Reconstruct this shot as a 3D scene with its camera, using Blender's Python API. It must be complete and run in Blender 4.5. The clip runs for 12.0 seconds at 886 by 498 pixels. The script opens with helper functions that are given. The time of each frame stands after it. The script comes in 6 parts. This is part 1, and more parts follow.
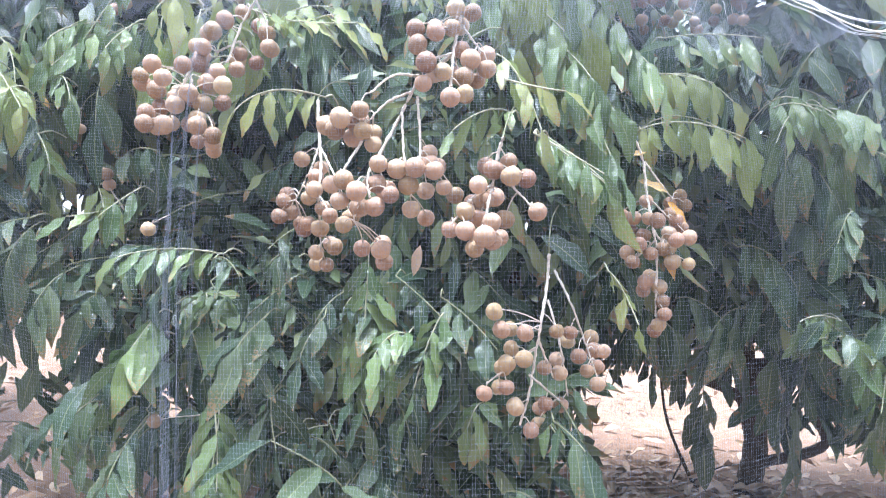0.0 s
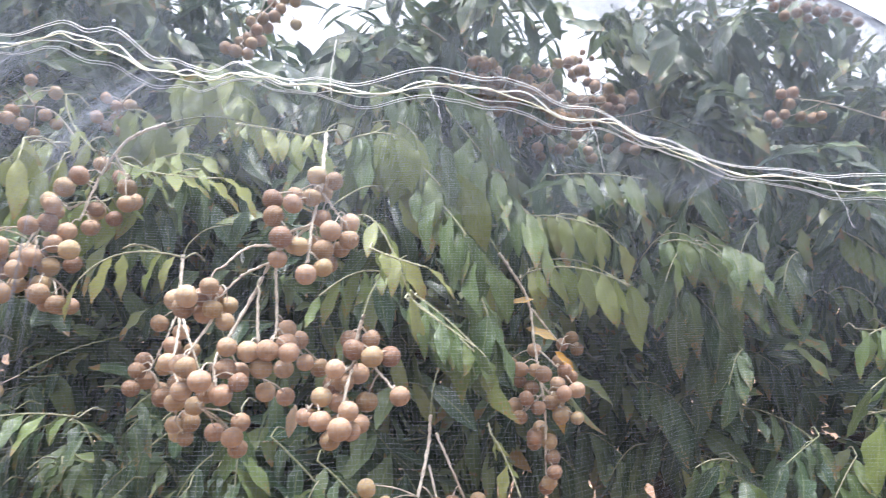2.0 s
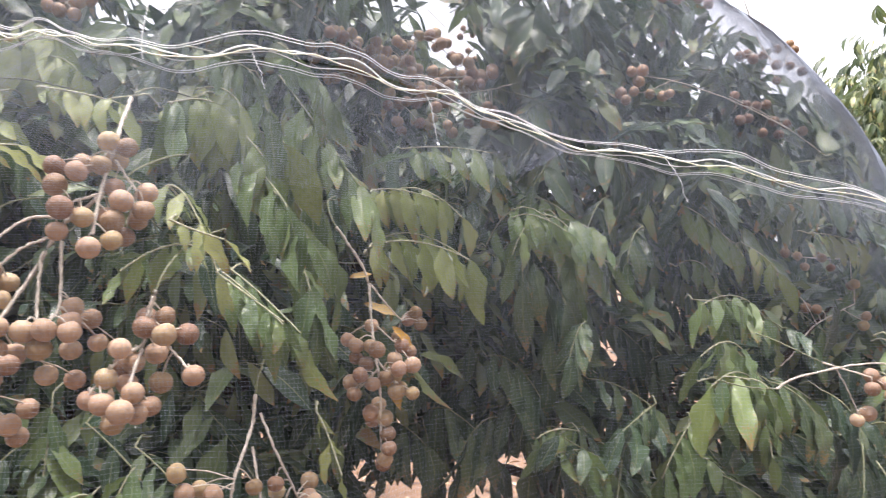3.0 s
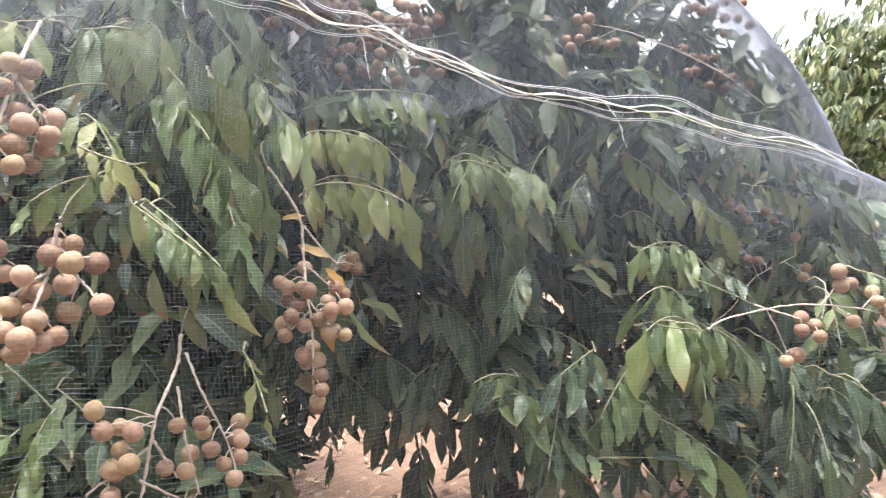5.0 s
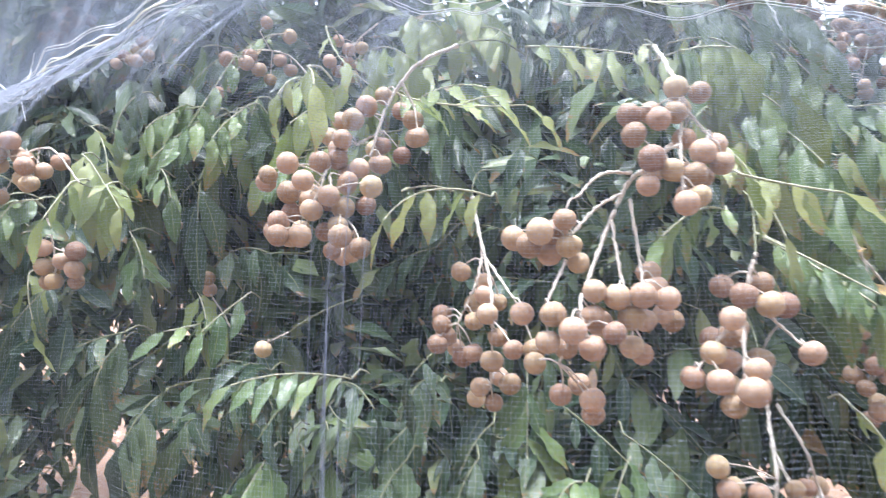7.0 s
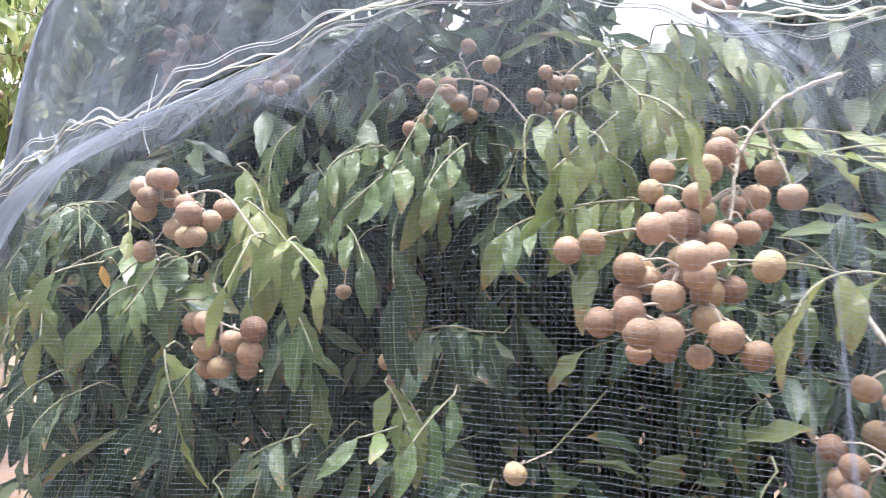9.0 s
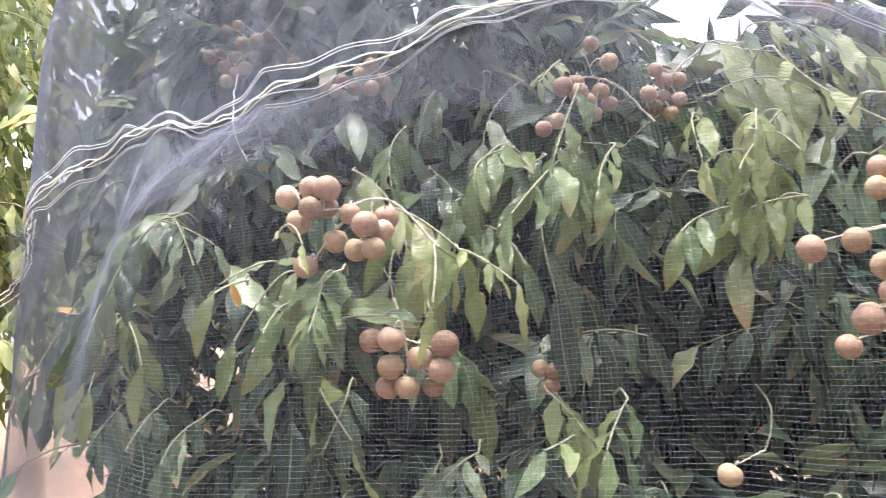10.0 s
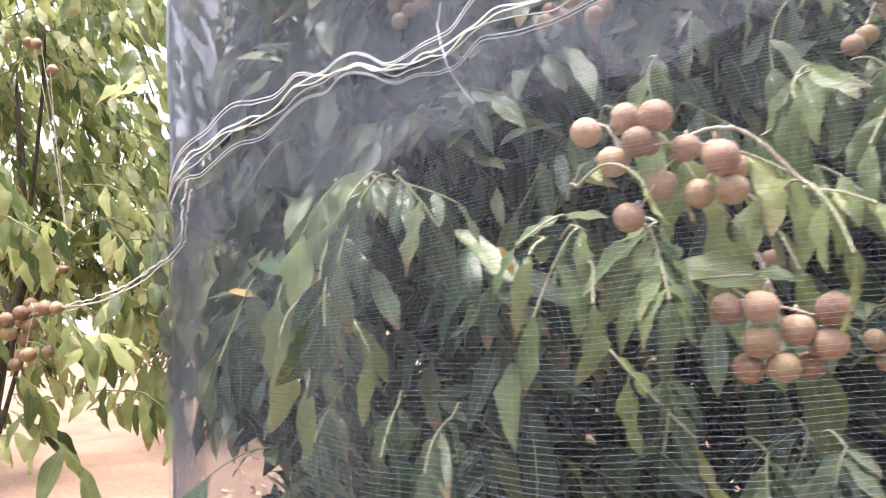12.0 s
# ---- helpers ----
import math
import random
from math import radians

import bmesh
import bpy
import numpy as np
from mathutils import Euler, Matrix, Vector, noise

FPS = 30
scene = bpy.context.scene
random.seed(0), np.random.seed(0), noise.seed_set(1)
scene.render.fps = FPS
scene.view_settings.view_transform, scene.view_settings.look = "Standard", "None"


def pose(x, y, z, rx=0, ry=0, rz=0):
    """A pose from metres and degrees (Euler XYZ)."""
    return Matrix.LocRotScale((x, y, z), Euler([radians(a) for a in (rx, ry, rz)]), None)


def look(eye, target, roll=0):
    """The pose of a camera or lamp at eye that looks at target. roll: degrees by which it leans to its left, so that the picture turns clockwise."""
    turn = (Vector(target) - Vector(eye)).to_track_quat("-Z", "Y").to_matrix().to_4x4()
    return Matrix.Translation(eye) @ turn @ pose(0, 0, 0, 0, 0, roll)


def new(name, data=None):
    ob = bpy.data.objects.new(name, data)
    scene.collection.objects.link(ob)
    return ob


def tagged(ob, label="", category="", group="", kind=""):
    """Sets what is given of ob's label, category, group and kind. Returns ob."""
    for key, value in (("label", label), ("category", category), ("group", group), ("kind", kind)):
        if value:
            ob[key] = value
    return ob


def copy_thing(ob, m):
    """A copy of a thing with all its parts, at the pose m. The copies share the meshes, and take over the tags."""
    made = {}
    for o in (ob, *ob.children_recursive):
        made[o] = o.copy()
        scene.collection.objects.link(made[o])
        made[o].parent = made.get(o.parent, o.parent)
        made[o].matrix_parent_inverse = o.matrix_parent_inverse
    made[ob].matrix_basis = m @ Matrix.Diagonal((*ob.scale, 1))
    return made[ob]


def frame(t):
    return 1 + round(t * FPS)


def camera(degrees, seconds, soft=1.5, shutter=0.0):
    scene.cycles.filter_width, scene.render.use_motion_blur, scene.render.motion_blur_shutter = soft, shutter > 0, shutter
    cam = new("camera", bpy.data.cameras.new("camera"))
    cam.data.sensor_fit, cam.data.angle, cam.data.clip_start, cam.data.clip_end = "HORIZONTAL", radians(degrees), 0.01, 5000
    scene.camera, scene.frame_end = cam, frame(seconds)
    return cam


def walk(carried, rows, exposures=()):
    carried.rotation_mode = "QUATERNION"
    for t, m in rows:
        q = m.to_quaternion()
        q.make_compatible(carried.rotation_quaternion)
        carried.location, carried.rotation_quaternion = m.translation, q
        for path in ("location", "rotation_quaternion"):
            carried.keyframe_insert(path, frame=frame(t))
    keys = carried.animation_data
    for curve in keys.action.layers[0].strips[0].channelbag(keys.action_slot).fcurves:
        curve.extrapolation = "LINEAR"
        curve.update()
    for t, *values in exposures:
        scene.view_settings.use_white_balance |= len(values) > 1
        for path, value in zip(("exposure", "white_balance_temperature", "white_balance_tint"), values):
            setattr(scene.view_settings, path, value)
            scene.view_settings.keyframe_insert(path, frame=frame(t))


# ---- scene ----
cam = camera(64.0, 12.0, soft=1.0, shutter=0.3)
EXPOSURES = [(0, 2.71, 5420, 14), (1.0, 2.51, 5610, 17), (1.5, 2.21, 5920, 15), (2.0, 2.13, 6130, 15), (2.5, 1.89, 6300, 17), (3.7, 1.89, 6700, 19), (5.5, 2.36, 6300, 16), (6.5, 2.66, 5600, 16), (7.5, 2.27, 5850, 13), (9.5, 2.24, 6150, 17), (10.5, 2.3, 6450, 20), (12.0, 2.18, 6510, 20)]
PATH = [
    (0, (0.117, 0.088, 1.008), (-0.121, 2.074, 0.961), 0.3),
    (0.5, (0.109, 0.105, 1.045), (-0.127, 2.09, 1.091), -0.1),
    (1, (0.122, 0.11, 1.103), (-0.14, 2.085, 1.282), 1.0),
    (1.5, (0.149, 0.132, 1.111), (-0.036, 2.119, 1.234), 0.1),
    (2, (0.214, 0.147, 1.145), (0.143, 2.14, 1.302), -0.5),
    (2.5, (0.281, 0.165, 1.151), (0.315, 2.157, 1.325), -1.3),
    (3, (0.348, 0.175, 1.134), (0.516, 2.166, 1.232), -1.2),
    (3.5, (0.42, 0.169, 1.124), (0.722, 2.146, 1.182), -1.8),
    (3.7, (0.443, 0.173, 1.112), (0.8, 2.14, 1.128), -1.7),
    (5.3, (0.377, 0.191, 1.076), (0.536, 2.185, 1.093), -0.8),
    (5.5, (0.316, 0.199, 1.07), (0.329, 2.199, 1.076), -1.2),
    (6, (0.116, 0.226, 1.056), (-0.013, 2.22, 0.958), -3.3),
    (6.5, (-0.029, 0.222, 1.081), (-0.204, 2.215, 1.067), -1.2),
    (7, (-0.101, 0.274, 1.101), (-0.451, 2.24, 1.211), -0.5),
    (7.5, (-0.171, 0.368, 1.122), (-0.61, 2.309, 1.322), 1.0),
    (7.7, (-0.224, 0.375, 1.132), (-0.621, 2.322, 1.355), 0.1),
    (9.3, (-0.598, 0.481, 1.162), (-0.877, 2.444, 1.423), 1.7),
    (9.5, (-0.664, 0.481, 1.164), (-0.905, 2.445, 1.449), 1.6),
    (10, (-0.844, 0.472, 1.176), (-0.899, 2.457, 1.412), -1.8),
    (10.5, (-0.881, 0.476, 1.18), (-0.973, 2.456, 1.447), -0.7),
    (11, (-0.863, 0.524, 1.167), (-1.055, 2.498, 1.428), 1.7),
    (11.5, (-0.995, 0.583, 1.165), (-1.102, 2.561, 1.441), -3.0),
    (12, (-1.171, 0.644, 1.178), (-1.262, 2.632, 1.373), -3.7),
]
walk(cam, [(t, look(eye, target, roll)) for t, eye, target, roll in PATH], EXPOSURES)

# ---- light ----
world = bpy.data.worlds.new("overcast_sky")
scene.world = world
world.use_nodes = True
wn, wl = world.node_tree.nodes, world.node_tree.links
sky = wn.new("ShaderNodeTexSky")
sky.sky_type, sky.sun_disc = "NISHITA", False
sky.sun_elevation, sky.sun_rotation = radians(87), radians(200)
sky.air_density, sky.dust_density, sky.ozone_density = 1.0, 2.0, 2.0
pale = wn.new("ShaderNodeHueSaturation")
pale.inputs["Saturation"].default_value = 0.22
wl.new(sky.outputs["Color"], pale.inputs["Color"])
wl.new(pale.outputs["Color"], wn["Background"].inputs["Color"])
wn["Background"].inputs["Strength"].default_value = 0.15

sun = new("sun", bpy.data.lights.new("sun", "SUN"))
sun.data.energy, sun.data.angle, sun.data.color = 2.6, radians(25), (1.0, 0.96, 0.9)
# high in the thin cloud, as the sky's sun stands
sun.matrix_world = look((0, 0, 8), (0.03, 0.045, 7.0))


# ---- materials ----
def material(name, rough=0.6, spec=0.4):
    m = bpy.data.materials.new(name)
    m.use_nodes = True
    p = m.node_tree.nodes["Principled BSDF"]
    p.inputs["Roughness"].default_value = rough
    p.inputs["Specular IOR Level"].default_value = spec
    return m, m.node_tree.nodes, m.node_tree.links, p


def ramp_node(nodes, stops):
    r = nodes.new("ShaderNodeValToRGB")
    while len(r.color_ramp.elements) < len(stops):
        r.color_ramp.elements.new(0.5)
    for e, (at, c) in zip(r.color_ramp.elements, stops):
        e.position, e.color = at, (*c, 1)
    return r


def noise_node(nodes, links, scale, detail=4.0, rough=0.6, coords="Object"):
    n, c = nodes.new("ShaderNodeTexNoise"), nodes.new("ShaderNodeTexCoord")
    n.inputs["Scale"].default_value, n.inputs["Detail"].default_value = scale, detail
    n.inputs["Roughness"].default_value = rough
    links.new(c.outputs[coords], n.inputs["Vector"])
    return n


def bump(nodes, links, height, p, strength=0.4, distance=0.002):
    b = nodes.new("ShaderNodeBump")
    b.inputs["Strength"].default_value, b.inputs["Distance"].default_value = strength, distance
    links.new(height, b.inputs["Height"])
    links.new(b.outputs["Normal"], p.inputs["Normal"])


def maths(nodes, links, op, a, b=None):
    n = nodes.new("ShaderNodeMath")
    n.operation = op
    for i, v in enumerate((a, b)):
        if v is None:
            continue
        if isinstance(v, (int, float)):
            n.inputs[i].default_value = v
        else:
            links.new(v, n.inputs[i])
    return n.outputs[0]


def leaf_material(name, stops, islands, rough=0.30, through_light=0.28):
    """A leaf: tone by chance from leaf to leaf, a pale midrib, side veins, blotches, some light let through."""
    m, nodes, links, p = material(name, rough, 0.58)
    if islands:
        chance = nodes.new("ShaderNodeNewGeometry").outputs["Random Per Island"]
    else:
        chance = nodes.new("ShaderNodeObjectInfo").outputs["Random"]
    tone = ramp_node(nodes, stops)
    links.new(chance, tone.inputs["Fac"])
    uv = nodes.new("ShaderNodeUVMap")
    sep = nodes.new("ShaderNodeSeparateXYZ")
    links.new(uv.outputs["UV"], sep.inputs[0])
    across = maths(nodes, links, "ABSOLUTE", maths(nodes, links, "SUBTRACT", sep.outputs[0], 0.5))
    rib = maths(nodes, links, "LESS_THAN", across, 0.022)
    vein = maths(nodes, links, "SINE", maths(nodes, links, "MULTIPLY", maths(nodes, links, "SUBTRACT", sep.outputs[1], maths(nodes, links, "MULTIPLY", across, 0.55)), 75.0))
    vein = maths(nodes, links, "POWER", maths(nodes, links, "ABSOLUTE", vein), 6.0)
    blotch = noise_node(nodes, links, 26.0)
    worn = nodes.new("ShaderNodeMix")
    worn.data_type, worn.blend_type = "RGBA", "MULTIPLY"
    worn.inputs["Factor"].default_value = 0.55
    shade = ramp_node(nodes, [(0.3, (0.55, 0.6, 0.5)), (0.7, (1.25, 1.2, 1.1))])
    links.new(blotch.outputs["Fac"], shade.inputs["Fac"])
    links.new(tone.outputs["Color"], worn.inputs["A"])
    links.new(shade.outputs["Color"], worn.inputs["B"])
    ribbed = nodes.new("ShaderNodeMix")
    ribbed.data_type = "RGBA"
    links.new(maths(nodes, links, "MULTIPLY", rib, 0.55), ribbed.inputs["Factor"])
    links.new(worn.outputs["Result"], ribbed.inputs["A"])
    ribbed.inputs["B"].default_value = (0.32, 0.36, 0.18, 1)
    # some leaves wither brown at the tip and in spots
    tip = maths(nodes, links, "ADD", maths(nodes, links, "MULTIPLY", sep.outputs[1], 0.5), blotch.outputs["Fac"])
    tip = maths(nodes, links, "ADD", tip, maths(nodes, links, "MULTIPLY", chance, 0.22))
    tip = maths(nodes, links, "MULTIPLY", maths(nodes, links, "GREATER_THAN", tip, 1.14), 0.8)
    sere = nodes.new("ShaderNodeMix")
    sere.data_type = "RGBA"
    links.new(tip, sere.inputs["Factor"])
    links.new(ribbed.outputs["Result"], sere.inputs["A"])
    sere.inputs["B"].default_value = (0.30, 0.19, 0.085, 1)
    ribbed = sere
    links.new(ribbed.outputs["Result"], p.inputs["Base Color"])
    bump(nodes, links, maths(nodes, links, "ADD", maths(nodes, links, "MULTIPLY", vein, 0.6), rib), p, 0.5, 0.0012)
    glow = nodes.new("ShaderNodeBsdfTranslucent")
    links.new(ribbed.outputs["Result"], glow.inputs["Color"])
    both = nodes.new("ShaderNodeMixShader")
    both.inputs[0].default_value = through_light
    links.new(p.outputs[0], both.inputs[1])
    links.new(glow.outputs[0], both.inputs[2])
    links.new(both.outputs[0], nodes["Material Output"].inputs["Surface"])
    return m


# near-spray tones: shade is put into D, light from above into young L
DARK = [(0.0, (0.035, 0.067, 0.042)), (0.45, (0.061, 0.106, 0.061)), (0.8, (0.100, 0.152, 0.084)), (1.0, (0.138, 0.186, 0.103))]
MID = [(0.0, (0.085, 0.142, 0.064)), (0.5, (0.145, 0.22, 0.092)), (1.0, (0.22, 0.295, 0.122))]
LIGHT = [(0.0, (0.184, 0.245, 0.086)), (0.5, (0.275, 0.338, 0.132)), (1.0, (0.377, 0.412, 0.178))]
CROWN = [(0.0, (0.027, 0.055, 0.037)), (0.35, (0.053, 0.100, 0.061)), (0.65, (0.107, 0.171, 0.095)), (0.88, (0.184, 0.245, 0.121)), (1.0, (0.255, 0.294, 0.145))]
# bright light on the unnetted tree is put into these greens
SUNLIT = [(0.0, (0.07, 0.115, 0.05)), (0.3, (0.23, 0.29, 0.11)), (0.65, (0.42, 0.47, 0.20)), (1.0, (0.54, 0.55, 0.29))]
LEAF = {"D": leaf_material("leaf_dark", DARK, False), "M": leaf_material("leaf_mid", MID, False), "L": leaf_material("leaf_young_lit", LIGHT, False, 0.36, 0.4)}
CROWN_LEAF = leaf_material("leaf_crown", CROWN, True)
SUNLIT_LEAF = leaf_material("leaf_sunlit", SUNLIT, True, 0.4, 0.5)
ORCHARD_LEAF = leaf_material("leaf_orchard", [(0.0, (0.03, 0.055, 0.027)), (0.45, (0.09, 0.135, 0.055)), (0.8, (0.18, 0.225, 0.085)), (1.0, (0.32, 0.34, 0.14))], True, 0.34, 0.3)
DRY_LEAF = leaf_material("leaf_dry", [(0.0, (0.60, 0.31, 0.05)), (0.6, (0.62, 0.38, 0.09)), (1.0, (0.60, 0.44, 0.22))], False, 0.6)
DEAD_LEAF = leaf_material("leaf_dead", [(0.0, (0.36, 0.24, 0.16)), (1.0, (0.66, 0.52, 0.42))], False, 0.7, 0.2)
LITTER = leaf_material("leaf_litter", [(0.0, (0.24, 0.14, 0.085)), (0.5, (0.42, 0.28, 0.18)), (1.0, (0.62, 0.47, 0.35))], True, 0.7, 0.1)


def bark_material(name, dark, pale_tone, scale):
    m, nodes, links, p = material(name, 0.85, 0.2)
    n = noise_node(nodes, links, scale, 6, 0.7)
    r = ramp_node(nodes, [(0.3, dark), (0.7, pale_tone)])
    links.new(n.outputs["Fac"], r.inputs["Fac"])
    links.new(r.outputs["Color"], p.inputs["Base Color"])
    bump(nodes, links, n.outputs["Fac"], p, 0.7, 0.004)
    return m


BARK = bark_material("bark", (0.03, 0.025, 0.02), (0.11, 0.09, 0.07), 40)
STALK = bark_material("stalk", (0.40, 0.355, 0.29), (0.80, 0.745, 0.66), 110)
DULL_RACHIS = bark_material("dull_twig", (0.15, 0.165, 0.09), (0.33, 0.34, 0.22), 150)
RACHIS = bark_material("pale_twig", (0.24, 0.25, 0.15), (0.50, 0.50, 0.37), 150)
TWIG = bark_material("twig", (0.12, 0.13, 0.075), (0.30, 0.31, 0.2), 150)


def fruit_material(name, lo, mid, hi):
    """Longan rind: dull tan with fine scales, darker freckles and a soft sheen."""
    m, nodes, links, p = material(name, 0.55, 0.35)
    info = nodes.new("ShaderNodeObjectInfo")
    fine, broad = noise_node(nodes, links, 16.0, 4), noise_node(nodes, links, 2.2, 3)
    mix = maths(nodes, links, "ADD", maths(nodes, links, "MULTIPLY", fine.outputs["Fac"], 0.35), maths(nodes, links, "MULTIPLY", broad.outputs["Fac"], 0.35))
    mix = maths(nodes, links, "ADD", mix, maths(nodes, links, "MULTIPLY", info.outputs["Random"], 0.3))
    r = ramp_node(nodes, [(0.25, lo), (0.5, mid), (0.75, hi)])
    links.new(mix, r.inputs["Fac"])
    # some rinds are pinker, some more yellow
    hue = ramp_node(nodes, [(0.0, (1.0, 0.93, 0.96)), (0.5, (1.0, 1.0, 1.0)), (1.0, (0.97, 1.03, 0.88))])
    links.new(maths(nodes, links, "FRACT", maths(nodes, links, "MULTIPLY", info.outputs["Random"], 7.3)), hue.inputs["Fac"])
    toned = nodes.new("ShaderNodeMix")
    toned.data_type, toned.blend_type = "RGBA", "MULTIPLY"
    toned.inputs["Factor"].default_value = 1.0
    links.new(r.outputs["Color"], toned.inputs["A"])
    links.new(hue.outputs["Color"], toned.inputs["B"])
    links.new(toned.outputs["Result"], p.inputs["Base Color"])
    cells = nodes.new("ShaderNodeTexVoronoi")
    c = nodes.new("ShaderNodeTexCoord")
    links.new(c.outputs["Object"], cells.inputs["Vector"])
    cells.inputs["Scale"].default_value = 17.0
    bump(nodes, links, cells.outputs["Distance"], p, 0.5, 0.0006)
    p.inputs["Subsurface Weight"].default_value = 0.05
    p.inputs["Subsurface Radius"].default_value = (0.006, 0.003, 0.001)
    return m


FRUIT = fruit_material("longan_rind", (0.15, 0.088, 0.062), (0.37, 0.25, 0.168), (0.57, 0.432, 0.302))
# darker copy of the rind: shade and backlight are put into its colour
FRUIT_SHADED = fruit_material("longan_rind_shaded", (0.16, 0.085, 0.05), (0.24, 0.14, 0.085), (0.34, 0.21, 0.13))


def thread_material(name, colour, rough=0.5, shine=0.25):
    m, nodes, links, p = material(name, rough, 0.4)
    n = noise_node(nodes, links, 30.0, 3)
    r = ramp_node(nodes, [(0.3, tuple(0.8 * v for v in colour)), (0.7, tuple(min(1, 1.12 * v) for v in colour))])
    links.new(n.outputs["Fac"], r.inputs["Fac"])
    links.new(r.outputs["Color"], p.inputs["Base Color"])
    glow = nodes.new("ShaderNodeBsdfTranslucent")
    links.new(r.outputs["Color"], glow.inputs["Color"])
    both = nodes.new("ShaderNodeMixShader")
    both.inputs[0].default_value = shine
    links.new(p.outputs[0], both.inputs[1])
    links.new(glow.outputs[0], both.inputs[2])
    links.new(both.outputs[0], nodes["Material Output"].inputs["Surface"])
    return m


NET = thread_material("net_thread", (0.30, 0.345, 0.43))
CORD = thread_material("white_cord", (0.88, 0.93, 0.97), 0.45, 0.1)
CORD_YELLOW = thread_material("cream_cord", (0.90, 0.90, 0.74), 0.5, 0.1)


def soil_material():
    m, nodes, links, p = material("sandy_soil", 0.95, 0.15)
    a, b, c = noise_node(nodes, links, 1.1, 5), noise_node(nodes, links, 22.0, 8, 0.75), noise_node(nodes, links, 140.0, 3)
    big = ramp_node(nodes, [(0.3, (0.21, 0.132, 0.09)), (0.55, (0.268, 0.182, 0.13)), (0.8, (0.325, 0.236, 0.178))])
    fine = ramp_node(nodes, [(0.3, (0.55, 0.52, 0.5)), (0.6, (1.05, 1.03, 1.0))])
    links.new(a.outputs["Fac"], big.inputs["Fac"])
    links.new(b.outputs["Fac"], fine.inputs["Fac"])
    mix = nodes.new("ShaderNodeMix")
    mix.data_type, mix.blend_type = "RGBA", "MULTIPLY"
    mix.inputs["Factor"].default_value = 0.7
    links.new(big.outputs["Color"], mix.inputs["A"])
    links.new(fine.outputs["Color"], mix.inputs["B"])
    links.new(mix.outputs["Result"], p.inputs["Base Color"])
    bump(nodes, links, maths(nodes, links, "ADD", b.outputs["Fac"], maths(nodes, links, "MULTIPLY", c.outputs["Fac"], 0.4)), p, 0.8, 0.03)
    return m


SOIL = soil_material()


# ---- mesh helpers ----
def mesh_from(name, verts, faces, mat, uvs=None, smooth=True):
    """A mesh from arrays; faces all of one size."""
    verts, faces = np.asarray(verts, np.float32), np.asarray(faces, np.int32)
    me = bpy.data.meshes.new(name)
    k = faces.shape[1]
    me.vertices.add(len(verts))
    me.vertices.foreach_set("co", verts.ravel())
    me.loops.add(faces.size)
    me.loops.foreach_set("vertex_index", faces.ravel())
    me.polygons.add(len(faces))
    me.polygons.foreach_set("loop_start", np.arange(0, faces.size, k, dtype=np.int32))
    if uvs is not None:
        layer = me.uv_layers.new(name="UVMap")
        layer.data.foreach_set("uv", np.asarray(uvs, np.float32)[faces.ravel()].ravel())
    me.polygons.foreach_set("use_smooth", np.full(len(faces), smooth))
    me.update(calc_edges=True)
    me.materials.append(mat)
    return me


def child(ob, parent, place=(0, 0, 0), parent_place=(0, 0, 0)):
    """Hangs ob under parent; both places are in the world."""
    ob.parent = parent
    ob.matrix_parent_inverse = Matrix.Translation(-Vector(parent_place))
    return ob


def smooth_line(points, steps):
    """A Catmull-Rom line through the points."""
    p = np.asarray(points, float)
    if len(p) == 2:
        f = np.linspace(0, 1, steps)[:, None]
        return p[0] * (1 - f) + p[1] * f
    p = np.vstack([2 * p[0] - p[1], p, 2 * p[-1] - p[-2]])
    out = []
    for s in np.linspace(0, len(p) - 3 - 1e-6, steps):
        i, f = int(s), s - int(s)
        a, b, c, d = p[i : i + 4]
        out.append(0.5 * (2 * b + (c - a) * f + (2 * a - 5 * b + 4 * c - d) * f**2 + (3 * b - a - 3 * c + d) * f**3))
    return np.array(out)


def tube_arrays(line, r0, r1, sides=6, knots=0.0):
    """Vertices and quads of a tapering round stem along a line."""
    line = np.asarray(line, float)
    n = len(line)
    along = np.gradient(line, axis=0)
    along /= np.linalg.norm(along, axis=1)[:, None] + 1e-9
    ref = np.where(np.abs(along[:, 2:3]) > 0.9, [[1.0, 0, 0]], [[0, 0, 1.0]])
    u = np.cross(along, ref)
    u /= np.linalg.norm(u, axis=1)[:, None]
    v = np.cross(along, u)
    r = np.linspace(r0, r1, n) * (1 + knots * np.sin(np.arange(n) * 2.1))
    a = np.linspace(0, 2 * np.pi, sides, endpoint=False)
    verts = line[:, None] + r[:, None, None] * (np.cos(a)[None, :, None] * u[:, None] + np.sin(a)[None, :, None] * v[:, None])
    i, j = np.meshgrid(np.arange(n - 1), np.arange(sides), indexing="ij")
    k = (j + 1) % sides
    faces = np.stack([i * sides + j, i * sides + k, (i + 1) * sides + k, (i + 1) * sides + j], -1).reshape(-1, 4)
    return verts.reshape(-1, 3), faces


def joined(pieces):
    verts, faces, at = [], [], 0
    for v, f in pieces:
        verts.append(v)
        faces.append(f + at)
        at += len(v)
    return np.vstack(verts), np.vstack(faces)


